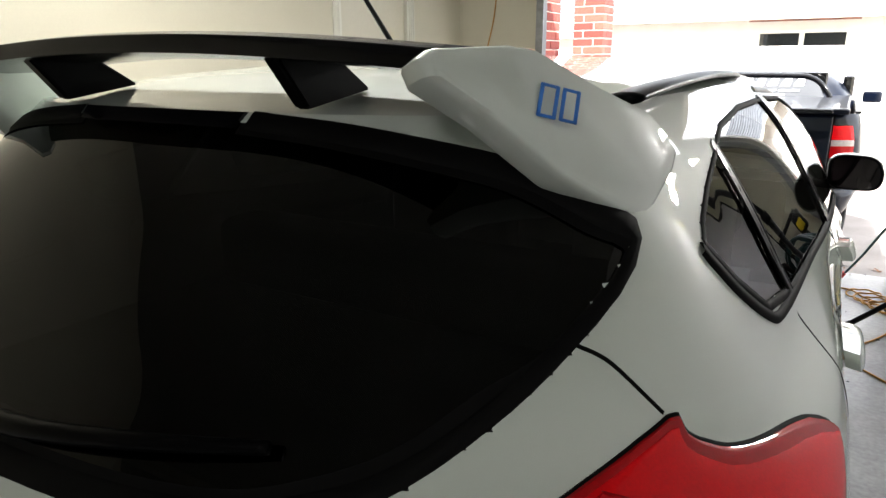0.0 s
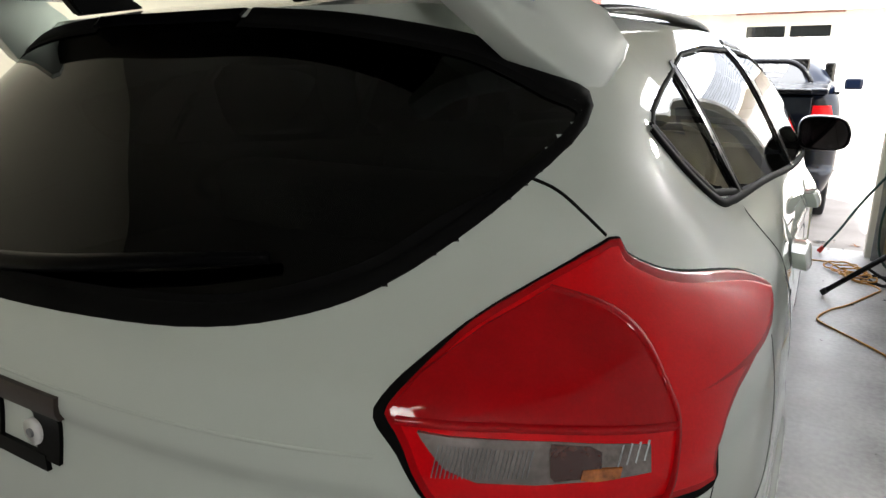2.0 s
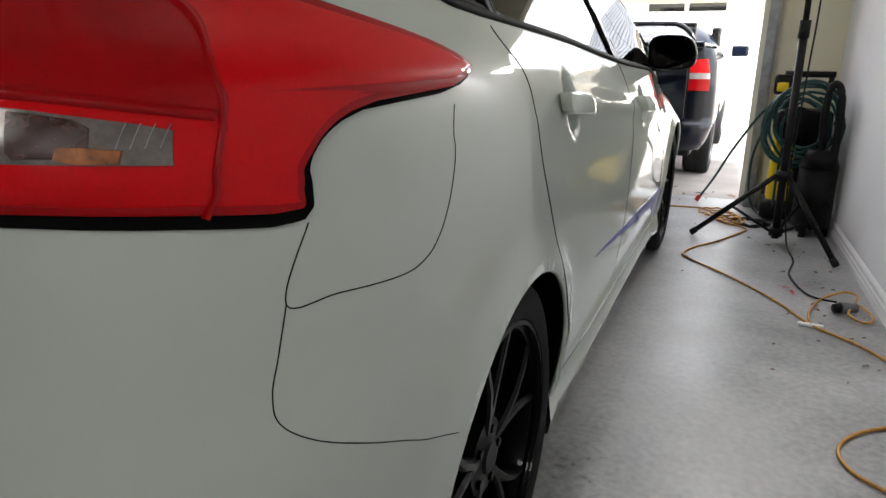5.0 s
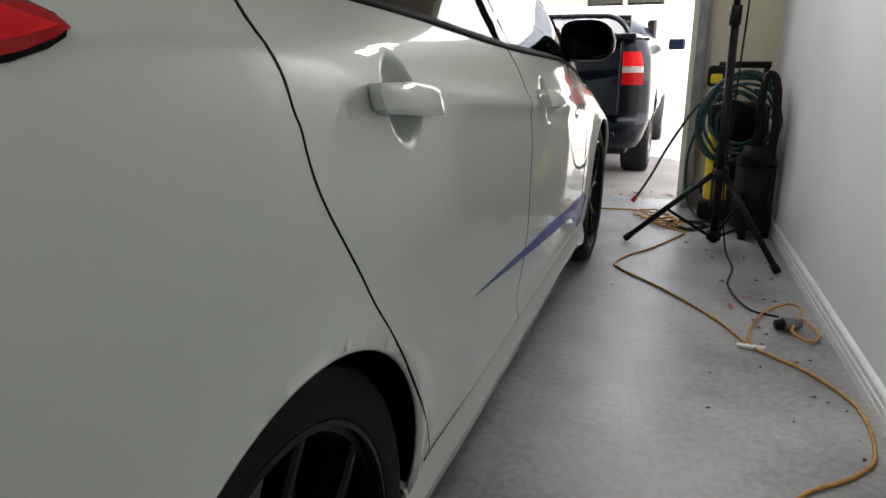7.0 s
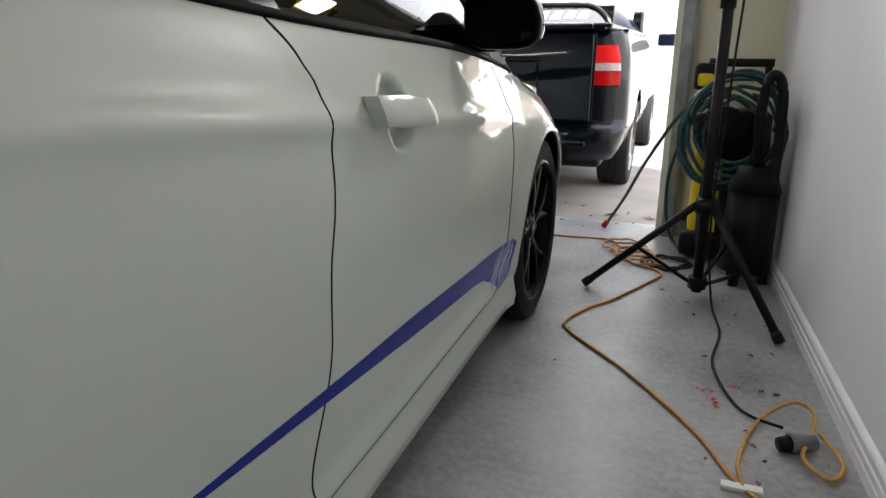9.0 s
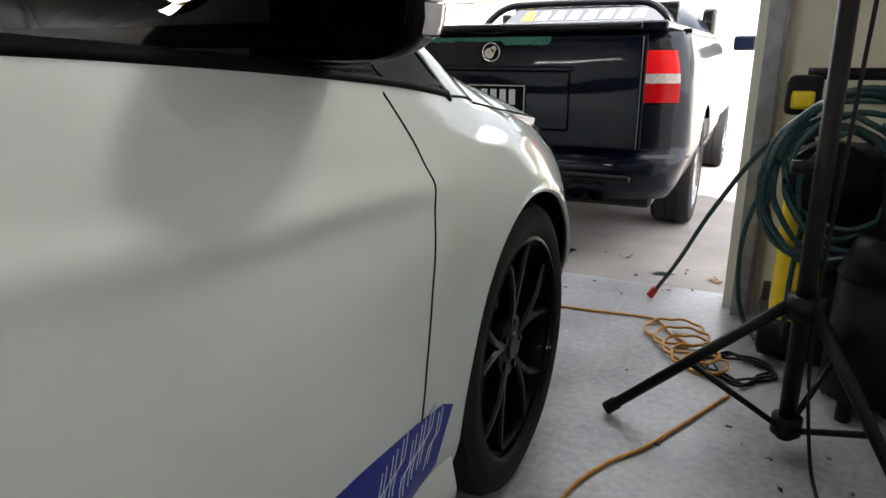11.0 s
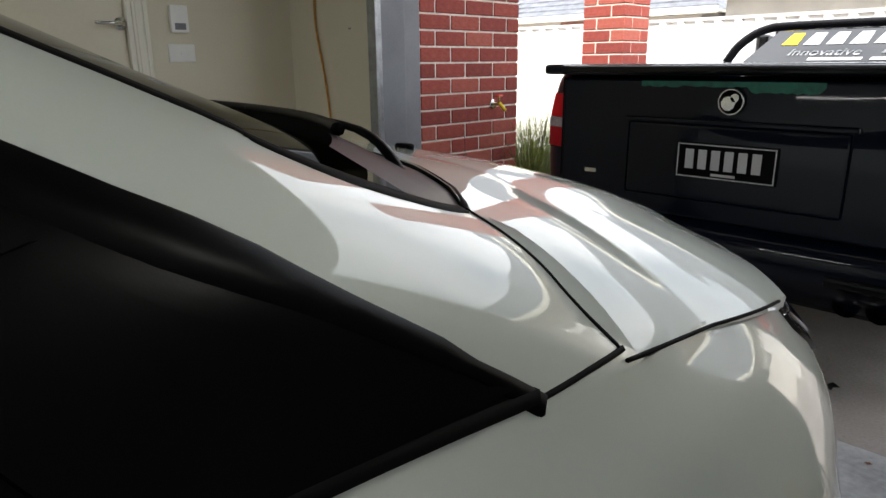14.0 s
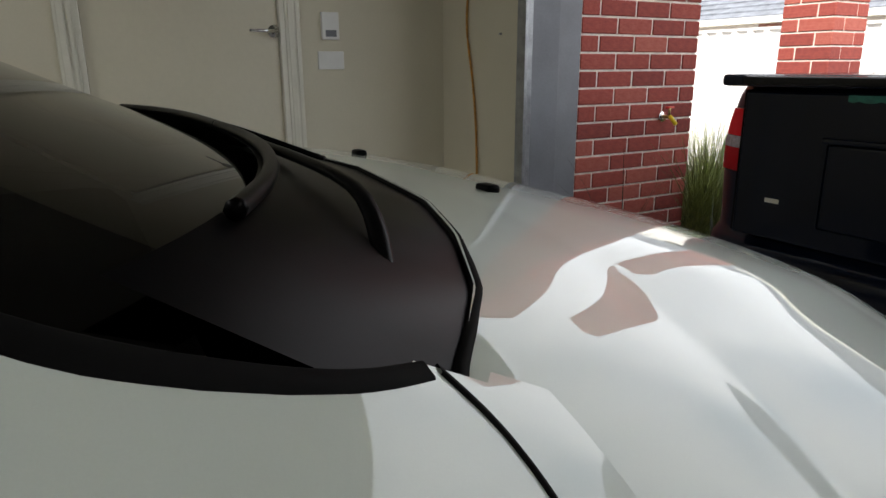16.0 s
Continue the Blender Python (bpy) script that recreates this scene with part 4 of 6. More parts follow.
# wheel arch lips and liners
for yc, zc, R in ARCHES:
    for s in (1, -1):
        pts, lin = [], []
        for an in np.linspace(-0.30, math.pi + 0.30, 40):
            y, z = yc + (R - 0.001) * math.cos(an), max(zc + (R - 0.001) * math.sin(an), 0.205)
            up = yc < 2
            p = at(arc_y(y, z, up), z, up)
            pts.append((s * (p[0] - 0.006), y, z))
        tube("arch_lip", pts, 0.0055, PAINT, car, 8, False, 2)
        vs, fs = [], []
        for an in np.linspace(-0.25, math.pi + 0.25, 30):
            for x in (0.905, 0.70, 0.55):
                yy, zz = yc + (R + 0.004) * math.cos(an), zc + (R + 0.004) * math.sin(an)
                if x > 0.9:
                    x = at(arc_y(yy, max(zz, 0.21), yc < 2), max(zz, 0.21), yc < 2)[0] - 0.015
                vs.append((s * x, yy, zz))
        for i in range(29):
            for k in range(2):
                fs.append((i * 3 + k, i * 3 + k + 1, i * 3 + k + 4, i * 3 + k + 3))
        c = len(vs)
        for an in np.linspace(-0.25, math.pi + 0.25, 30):
            vs.append((s * 0.55, yc + (R + 0.004) * math.cos(an), zc + (R + 0.004) * math.sin(an)))
        fs.append(tuple(range(c, c + 30)))
        mesh_np("arch_liner", vs, fs, SATIN_BLACK, car, smooth=False)


# ---------- wheels ----------
def lathe(name, prof, mat, parent, n=56):
    """Turn (radius, x) round the wheel's axle."""
    vs, fs, k = [], [], len(prof)
    for i in range(n):
        a = 2 * math.pi * i / n
        vs += [(x, r * math.cos(a), r * math.sin(a)) for r, x in prof]
    for i in range(n):
        j = (i + 1) % n
        for q in range(k - 1):
            fs.append((i * k + q, i * k + q + 1, j * k + q + 1, j * k + q))
    ob = mesh_np(name, vs, fs, mat, parent)
    ob.data.set_sharp_from_angle(angle=radians(35))
    return ob


def spoked_wheel(parent, centre, s, R, rim, width, spokes, mat_rim, twin=0.0, name="wheel"):
    w = new(name)
    w.parent = parent
    w.location = centre
    w.scale = (s, 1, 1)
    h = width / 2
    lathe("tyre", [(rim, -h), (rim + 0.03, -h - 0.006), (R - 0.02, -h), (R, -h + 0.025), (R, -0.03), (R - 0.006, -0.028), (R - 0.006, -0.022), (R, -0.02), (R, 0.02), (R - 0.006, 0.022), (R - 0.006, 0.028), (R, 0.03), (R, h - 0.028), (R - 0.012, h - 0.008), (R - 0.035, h), (rim + 0.035, h + 0.004), (rim + 0.008, h - 0.002), (rim, h - 0.012)], RUBBER, w)
    lathe("rim", [(rim - 0.004, h - 0.002), (rim + 0.004, h - 0.004), (rim + 0.002, h - 0.016), (rim - 0.012, h - 0.02), (rim - 0.02, h - 0.06), (rim - 0.025, -h + 0.02), (0.0, -h + 0.02)], mat_rim, w)
    lathe("hub", [(0.0, h - 0.024), (0.028, h - 0.024), (0.032, h - 0.030), (0.072, h - 0.034), (0.078, h - 0.06), (0.078, 0.0)], mat_rim, w, 30)
    lathe("brake_disc", [(0.0, -0.02), (0.165, -0.02), (0.165, -0.04), (0.0, -0.04)], STEEL, w, 40)
    for k in range(spokes):
        for dt in ((-twin, twin) if twin else (0.0,)):
            an = 2 * math.pi * k / spokes + 0.3
            bm = bmesh.new()
            vv = []
            for f in np.linspace(0, 1, 5):
                r = 0.045 + (rim - 0.054) * f
                hw = 0.011 * (1 - 0.25 * f) if twin else 0.026 * (1 - 0.35 * f)
                x = h - 0.030 + 0.004 * math.sin(f * math.pi) + 0.012 * f
                off = dt * f ** 1.2 * 2
                for tq, dx in ((-hw, -0.006), (-hw * 0.55, 0.0), (hw * 0.55, 0.0), (hw, -0.006), (hw * 0.9, -0.035), (-hw * 0.9, -0.035)):
                    a2 = an + off
                    y = r * math.cos(a2) - tq * math.sin(a2)
                    z = r * math.sin(a2) + tq * math.cos(a2)
                    vv.append(bm.verts.new((x + dx, y, z)))
            for i in range(4):
                for q in range(6):
                    bm.faces.new((vv[i * 6 + q], vv[i * 6 + (q + 1) % 6], vv[(i + 1) * 6 + (q + 1) % 6], vv[(i + 1) * 6 + q]))
            part("spoke", bm, mat_rim, w)
    for k in range(5):
        an = 2 * math.pi * k / 5
        part("wheel_nut", cyl_bm((h - 0.045, 0.052 * math.cos(an), 0.052 * math.sin(an)), (h - 0.026, 0.052 * math.cos(an), 0.052 * math.sin(an)), 0.009, n=6), mat_rim, w)
    return w


for y in (0.85, 3.50):
    for s in (1, -1):
        spoked_wheel(car, (s * 0.785, y, 0.331), s, 0.331, 0.249, 0.20, 5, RIM, 0.15)


# ---------- rear wing ----------
wing_n = np.array((.885, -.25, .39)) / np.linalg.norm((.885, -.25, .39))
outer = [(.492, .319, 1.468), (.495, .335, 1.477), (.522, .44, 1.481), (.535, .476, 1.477), (.58, .567, 1.434), (.627, .669, 1.393), (.654, .70, 1.346), (.656, .676, 1.325), (.649, .565, 1.272), (.587, .449, 1.343), (.536, .376, 1.411), (.502, .317, 1.452)]
for s in (1, -1):
    bm = bmesh.new()
    path = [np.array(outer[i]) * (1 - f) + np.array(outer[(i + 1) % len(outer)]) * f for i in range(len(outer)) for f in (0.0, 0.12, 0.5, 0.88)]
    rings = []
    c = np.mean(path, axis=0)
    for d, k in ((0.0, 0.93), (-0.004, 0.975), (-0.012, 1.0), (-0.030, 1.0), (-0.040, 0.97)):
        rings.append([bm.verts.new((s * q[0], q[1], q[2])) for q in (c + (p - c) * k + wing_n * d for p in path)])
    for a, b in zip(rings, rings[1:]):
        for i in range(len(a)):
            bm.faces.new((a[i - 1], a[i], b[i], b[i - 1]))
    bm.faces.new(rings[0])
    bm.faces.new(rings[-1])
    ob = part("wing_end_plate", bm, PAINT, car, "white wing end plate", True)
    ob.data.set_sharp_from_angle(angle=radians(50))
# blade
vs, fs = [], []
prof = [(0.0, 0.0), (0.004, 0.010), (0.03, 0.014), (0.11, 0.012), (0.20, 0.0), (0.215, -0.010), (0.20, -0.018), (0.10, -0.020), (0.03, -0.016), (0.003, -0.012)]
xs = np.linspace(-0.482, 0.482, 41)
for x in xs:
    lift = 0.026 * (1 - (x / 0.515) ** 2)
    yb = 0.335 + 0.02 * (x / 0.515) ** 2
    for dy, dz in prof:
        vs.append((x, yb + dy, 1.461 + lift + dz))
k = len(prof)
for i in range(len(xs) - 1):
    for q in range(k):
        fs.append((i * k + q, i * k + (q + 1) % k, (i + 1) * k + (q + 1) % k, (i + 1) * k + q))
fs += [tuple(range(k)), tuple(range((len(xs) - 1) * k, len(xs) * k))]
mesh_np("wing_blade", vs, fs, GLOSS_BLACK, car).data.set_sharp_from_angle(angle=radians(40))
for s in (1, -1):
    bm = bmesh.new()
    q = []
    for dx in (-0.012, 0.012):
        for y, z, o in ((0.415, 1.405, 0.0), (0.545, 1.425, 0.0), (0.46, 1.478, 0.0), (0.355, 1.478, 0.0)):
            q.append(bm.verts.new((s * (0.255 + dx), y, z)))
    for f in ((0, 1, 2, 3), (7, 6, 5, 4), (0, 4, 5, 1), (1, 5, 6, 2), (2, 6, 7, 3), (3, 7, 4, 0)):
        bm.faces.new([q[i] for i in f])
    bmesh.ops.bevel(bm, geom=bm.edges[:], offset=0.004, segments=2, affect="EDGES")
    part("wing_strut", bm, SATIN_BLACK, car, "black wing strut")


def plate_place(u, v, o):
    a, b = np.array((.548, .455, 1.437)), np.array((.580, .497, 1.4246))
    ux = b - a
    vx = np.cross(wing_n, ux)
    vx = vx / np.linalg.norm(vx) * 0.043
    return a - vx * 0.85 + ux * u + vx * v + wing_n * (0.001 + o * 0.3)


for half in (MARK[:4], MARK[4:]):
    strokes("wing_mark", half, SPOILER_BLUE, car, 0.04, plate_place)
# high brake lamp under the lip, roof aerial, roof strips
patch("high_brake_lamp", [(-0.165, 1.378), (0.165, 1.378), (0.17, 1.398), (-0.17, 1.398)], 0.006, GLOSS_BLACK, car, False, 24, 6, 0.004)
aer = part("aerial_base", box_bm((-0.018, 0.94, 1.452), (0.018, 1.03, 1.49), 0.012, 3), SATIN_BLACK, car, "", True)
part("mast", cyl_bm((0, 0.99, 1.485), (0, 0.78, 1.68), 0.006, 0.003, 10), SATIN_BLACK, aer, "", True)
for s in (1, -1):
    tube("roof_strip", [(s * 0.545, 0.80, 1.405), (s * 0.55, 1.0, 1.417), (s * 0.545, 1.4, 1.424), (s * 0.535, 1.8, 1.42), (s * 0.51, 2.15, 1.405)], 0.030, SATIN_BLACK, car, 10, False, 6, 0.3)

# ---------- door mirrors ----------
for s in (1, -1):
    mir = new("door_mirror")
    mir.parent = car
    mir.location = (s * 0.908, 2.850, 1.028)
    mir.scale = (s, 1, 1)

    def blob(name, mat, zlo, zhi, grow=1.0, y0=-0.050, y1=0.065):
        vs, fs, n, m = [], [], 28, 12
        for i in range(m + 1):
            f = i / m
            y = y0 + (y1 - y0) * f
            k = (1 - max(0, (f - 0.15) / 0.85) ** 2.4) ** 0.5 if f < 1 else 0.02
            k = max(k, 0.03) * (0.97 + 0.03 * min(1, f * 8)) * grow
            for j in range(n):
                a = 2 * math.pi * j / n
                x = 0.098 * k * math.copysign(abs(math.cos(a)) ** 0.55, math.cos(a))
                z = 0.072 * k * math.copysign(abs(math.sin(a)) ** 0.6, math.sin(a))
                x -= 0.02 * (z > 0) * z / 0.072 * k * (1 if x > 0 else 0.2)
                vs.append((x, y - 0.006 * x / 0.098, min(max(z, zlo), zhi)))
        for i in range(m):
            for j in range(n):
                fs.append((i * n + j, i * n + (j + 1) % n, (i + 1) * n + (j + 1) % n, (i + 1) * n + j))
        fs.append(tuple(range(n)))
        fs.append(tuple(range(m * n, (m + 1) * n)))
        ob = mesh_np(name, vs, fs, mat, mir)
        ob.data.set_sharp_from_angle(angle=radians(45))
        return ob

    blob("cap", PAINT, -0.012, 1, 1.0)
    blob("indicator", material("clear_indicator", (0.6, 0.585, 0.58), 0.2, coat=1.0, var=0.07, scale=45, fine=120), -0.046, -0.014, 0.995, -0.048)
    blob("indicator_bulb", AMBER, -0.038, -0.022, 0.6, 0.0, 0.0655)
    blob("lower_shell", SATIN_BLACK, -1, -0.045, 0.93)
    blob("rear_rim", SATIN_BLACK, -1, 1, 0.975, -0.060, 0.02)
    blob("mirror_glass", material("mirror_glass", (0.05, 0.042, 0.044), 0.03, metal=1.0, var=0.0), -1, 1, 0.88, -0.062, -0.02)
    part("arm", box_bm((-0.16, -0.02, -0.075), (-0.02, 0.05, -0.045), 0.012, 3), SATIN_BLACK, mir, "", True)

# washer jets and wipers at the screen
for x in (0.215, -0.215):
    y = 3.67
    z = bonnet_z(x / bonnet_edge(y), y)
    bm = box_bm((x - 0.016, y - 0.010, z - 0.004), (x + 0.016, y + 0.010, z + 0.009), 0.005, 2)
    part("washer_jet", bm, SATIN_BLACK, car, "", True)
for x0, x1 in ((0.58, 0.02), (0.02, -0.52)):
    pts = []
    for f in np.linspace(0, 1, 8):
        x = x0 + (x1 - x0) * f
        A, X, Y = outline(1.052, True)
        k = int(np.argmax(Y > front_y(1.052, True) - 0.44))
        y = float(np.interp(-abs(x), -X[k:], Y[k:]))
        pts.append((x, y + 0.016, 1.062))
    tube("wiper_blade", pts, 0.006, SATIN_BLACK, car, 8)
    tube("wiper_arm", [(x0 - 0.02, bonnet_rear(x0) - 0.06, 1.005), (x0 - 0.12, pts[2][1] + 0.05, 1.046), pts[4]], 0.007, SATIN_BLACK, car, 8, False, 6, 0.6)

# ---------- work light on its stand ----------
stand = thing("work_light_stand", "black steel tripod stand carrying a twin work light", "tripod")
cx, cy = 1.452, 3.895
top = Vector((cx - 0.02, cy + 0.02, 1.80))
part("column", cyl_bm((cx, cy, 0.03), (cx - 0.012, cy + 0.01, 1.15), 0.0205, n=20), BLACK_PLASTIC, stand, "", True)
part("inner_tube", cyl_bm((cx - 0.012, cy + 0.01, 1.1), top, 0.015, n=16), BLACK_PLASTIC, stand, "", True)
part("collar", cyl_bm((cx - 0.012, cy + 0.01, 1.10), (cx - 0.012, cy + 0.01, 1.19), 0.027, n=20), BLACK_PLASTIC, stand, "", True)
part("knob", cyl_bm((cx - 0.035, cy - 0.02, 0.72), (cx - 0.075, cy - 0.03, 0.72), 0.016, n=12), BLACK_PLASTIC, stand, "", True)
part("spreader_hub", cyl_bm((cx, cy, 0.045), (cx, cy, 0.09), 0.036, n=20), BLACK_PLASTIC, stand, "", True)
part("leg_hub", cyl_bm((cx, cy, 0.355), (cx, cy, 0.41), 0.042, n=20), BLACK_PLASTIC, stand, "", True)
for fx, fy in ((1.014, 3.869), (1.715, 3.515), (1.66, 4.29)):
    d = Vector((fx - cx, fy - cy, 0))
    u = d.normalized()
    a, b = Vector((cx, cy, 0.385)) + u * 0.035, Vector((fx, fy, 0.02))
    leg = part("leg", cyl_bm(a, b, 0.0145, n=14), BLACK_PLASTIC, stand, "", True)
    part("foot", cyl_bm(b + (a - b).normalized() * 0.03, b - (a - b).normalized() * 0.006, 0.018, n=14), RUBBER, leg, "", True)
    mid = a.lerp(b, 0.52)
    part("strut", cyl_bm(Vector((cx, cy, 0.066)) + u * 0.03, mid, 0.008, n=10), BLACK_PLASTIC, stand, "", True)
part("cross_bar", cyl_bm(top + Vector((-0.16, -0.10, 0)), top + Vector((0.10, 0.06, 0)), 0.013, n=12), BLACK_PLASTIC, stand, "", True)
LAMP_EMIT = material("lamp_face", (0.9, 0.9, 0.85), 0.4, var=0.0, emit=(1.0, 0.97, 0.9, 9.0))
for k, o in enumerate((Vector((-0.14, -0.09, 0.10)), Vector((0.06, 0.04, 0.10)))):
    c = top + o
    turn = ((Vector((1.62, 1.2, 1.35)) if k else Vector((0.2, 1.6, 0.9))) - c).to_track_quat("-Z", "Y").to_matrix().to_4x4()
    bm = bmesh.new()
    bmesh.ops.create_cube(bm, size=1, matrix=Matrix.Translation(c) @ turn @ Matrix.Translation((0, 0, 0.04)) @ Matrix.Diagonal((0.17, 0.14, 0.07, 1)))
    bmesh.ops.bevel(bm, geom=bm.edges[:], offset=0.012, segments=2, affect="EDGES")
    hd = part("lamp_head", bm, YELLOW, stand, "yellow work light head")
    bm = bmesh.new()
    bmesh.ops.create_cube(bm, size=1, matrix=Matrix.Translation(c) @ turn @ Matrix.Translation((0, 0, 0.0)) @ Matrix.Diagonal((0.14, 0.11, 0.004, 1)))
    part("lamp_glass", bm, LAMP_EMIT, hd)
    area_lamp("work_light", Matrix.Translation(c) @ turn @ Matrix.Translation((0, 0, -0.01)), 0.14, 0.11, 1.8 if k else 0.5, (1.0, 0.985, 0.95)).data.spread = radians(110 if k else 180)
tagged(tube("lamp_cable", [tuple(top), (cx + 0.035, cy - 0.02, 1.4), (cx + 0.03, cy - 0.03, 0.9), (cx + 0.02, cy - 0.04, 0.35), (cx + 0.05, cy - 0.12, 0.05), (1.53, 3.55, 0.008), (1.50, 3.28, 0.008), (1.56, 3.02, 0.008), (1.66, 2.93, 0.02)], 0.0045, BLACK_PLASTIC), "thin black cable running down the tripod to the floor", "cable")
# unseen ceiling batten over the car, placed to light the cream wall and roof
bat = thing("unseen_ceiling_light", "unseen white batten light added on the garage ceiling", "ceiling light")
box("body", (-1.25, 1.35, 2.66), (0.05, 1.45, 2.699), WHITE_PL, bat, 0.006)
box("diffuser", (-1.24, 1.355, 2.635), (0.04, 1.445, 2.66), material("lit_diffuser", (0.9, 0.9, 0.9), 0.5, var=0.0, emit=(1.0, 0.97, 0.92, 3.0)), bat, 0.01)
area_lamp("unseen_ceiling_lamp", look((-0.6, 1.4, 2.625), (-0.6, 1.4, 0)), 1.25, 0.09, 13.0, (1.0, 0.985, 0.95))

# second batten: fill light added behind the camera's start to brighten the tail
bat = thing("unseen_ceiling_light", "unseen white batten light added on the garage ceiling", "ceiling light")
box("body", (1.15, -2.75, 2.66), (1.25, -1.45, 2.699), WHITE_PL, bat, 0.006)
box("diffuser", (1.155, -2.74, 2.635), (1.245, -1.46, 2.66), material("lit_diffuser", (0.9, 0.9, 0.9), 0.5, var=0.0, emit=(1.0, 0.97, 0.92, 3.0)), bat, 0.01)
area_lamp("unseen_ceiling_lamp", look((1.2, -2.1, 2.625), (0.9, -1.6, 0)), 0.3, 1.25, 6.0, (1.0, 0.985, 0.95))

# ---------- clutter by the wall ----------
washer = thing("pressure_washer", "yellow and black upright pressure washer with wound hose", "pressure washer")
part("body", box_bm((1.40, 4.44, 0.10), (1.58, 4.66, 0.62), 0.04, 3), YELLOW, washer, "yellow plastic body", True)
part("front_cover", box_bm((1.52, 4.40, 0.05), (1.70, 4.62, 0.70), 0.04, 3), BLACK_PLASTIC, washer, "", True)
part("base", box_bm((1.37, 4.40, 0.02), (1.72, 4.72, 0.14), 0.03, 2), BLACK_PLASTIC, washer, "", True)
part("handle_post", cyl_bm((1.46, 4.66, 0.55), (1.44, 4.70, 0.90), 0.016, n=12, bm=cyl_bm((1.68, 4.66, 0.55), (1.68, 4.70, 0.90), 0.016, n=12)), BLACK_PLASTIC, washer, "", True)
part("grip", cyl_bm((1.42, 4.70, 0.90), (1.70, 4.70, 0.90), 0.019, n=12), BLACK_PLASTIC, washer, "", True)
part("gun", box_bm((1.36, 4.52, 0.78), (1.46, 4.60, 0.90), 0.02, 2), BLACK_PLASTIC, washer, "black spray gun", True)
part("gun_trigger", box_bm((1.375, 4.505, 0.80), (1.44, 4.52, 0.855), 0.012, 2), YELLOW, washer, "yellow trigger", True)
part("reel", cyl_bm((1.50, 4.36, 0.60), (1.50, 4.46, 0.60), 0.12, n=28), BLACK_PLASTIC, washer, "", True)
for x in (1.40, 1.68):
    part("wheel", cyl_bm((x - 0.02, 4.70, 0.09), (x + 0.02, 4.70, 0.09), 0.09, n=24), RUBBER, washer, "", True)
rnd = random.Random(4)
hose = thing("garden_hose", "dark green garden hose coiled over the washer", "hose")
pts = []
for k in range(150):
    a = k / 24 * 2 * math.pi
    r = 0.165 + 0.05 * math.sin(k * 0.11) + 0.01 * rnd.random()
    pts.append((1.535 + 0.02 * math.sin(k * 0.31) + r * 0.95 * math.cos(a), 4.30 - 0.0004 * k + 0.015 * math.sin(k * 0.7), 0.63 + 1.12 * r * math.sin(a)))
tube("coil", pts, 0.0085, HOSE, hose, 7, False, 2)
pts = []
for k in range(70):
    a = k / 24 * 2 * math.pi + 1
    r = 0.13 + 0.012 * math.sin(k * 0.3)
    pts.append((1.50 + r * 1.3 * math.cos(a), 4.32 + 0.012 * math.sin(k * 0.5), 0.56 + 1.5 * r * math.sin(a)))
tube("coil", pts, 0.0085, HOSE, hose, 7, False, 2)
tube("loose_end", [(1.60, 4.34, 0.84), (1.47, 4.40, 0.82), (1.32, 4.55, 0.67), (1.18, 4.70, 0.42), (1.08, 4.79, 0.20), (1.00, 4.84, 0.05)], 0.0085, HOSE, hose, 8)
tube("loop", [(1.50, 4.36, 0.78), (1.38, 4.46, 0.66), (1.30, 4.56, 0.42), (1.295, 4.60, 0.20), (1.33, 4.60, 0.06), (1.40, 4.50, 0.012), (1.44, 4.42, 0.05), (1.44, 4.38, 0.30), (1.45, 4.37, 0.50)], 0.0085, HOSE, hose, 8)
part("end_fitting", cyl_bm((0.997, 4.842, 0.05), (0.975, 4.855, 0.012), 0.014, 0.017, 8), RED_PLASTIC, hose, "red hose connector")
tagged(part("drum_lid", cyl_bm((1.66, 4.78, 0.0), (1.66, 4.78, 0.02), 0.06, n=20), BLACK_PLASTIC, None), "flat black plastic lid lying by the wall", "lid")
jug = thing("plastic_bottle", "milky plastic bottle with dark base by the wall", "bottle")
part("body", cyl_bm((1.715, 4.42, 0.0), (1.715, 4.42, 0.17), 0.058, 0.055, 24, cyl_bm((1.715, 4.42, 0.17), (1.715, 4.42, 0.215), 0.055, 0.018, 24)), MILKY, jug, "", True)
part("cap", cyl_bm((1.715, 4.42, 0.215), (1.715, 4.42, 0.245), 0.018, n=16), BLACK_PLASTIC, jug, "", True)
vac = thing("shop_vacuum", "black wet and dry vacuum beside the wall", "vacuum cleaner")
part("tank", cyl_bm((1.64, 4.18, 0.06), (1.64, 4.18, 0.40), 0.105, 0.10, 28), BLACK_PLASTIC, vac, "", True)
part("head", cyl_bm((1.64, 4.18, 0.40), (1.64, 4.18, 0.50), 0.105, 0.07, 28), BLACK_PLASTIC, vac, "", True)
tube("vacuum_hose", [(1.64, 4.18, 0.50), (1.62, 4.16, 0.70), (1.64, 4.16, 0.86), (1.69, 4.16, 0.80), (1.70, 4.14, 0.5), (1.69, 4.10, 0.2)], 0.02, BLACK_PLASTIC, vac, 10)
for k in range(3):
    part("castor", cyl_bm((1.64 + 0.08 * math.cos(k * 2.1), 4.18 + 0.08 * math.sin(k * 2.1), 0.0), (1.64 + 0.08 * math.cos(k * 2.1), 4.18 + 0.08 * math.sin(k * 2.1), 0.06), 0.02, n=12), BLACK_PLASTIC, vac)
pts = [(1.33 + 0.12 * math.cos(k * 0.55) * (0.5 + 0.5 * rnd.random()), 4.30 + 0.13 * math.sin(k * 0.55) * (0.5 + 0.5 * rnd.random()), 0.007 + 0.004 * (k % 3)) for k in range(46)]
tagged(tube("black_cable", pts, 0.0042, BLACK_PLASTIC, None, 6, False, 3), "tangled thin black power cable on the floor", "cable")

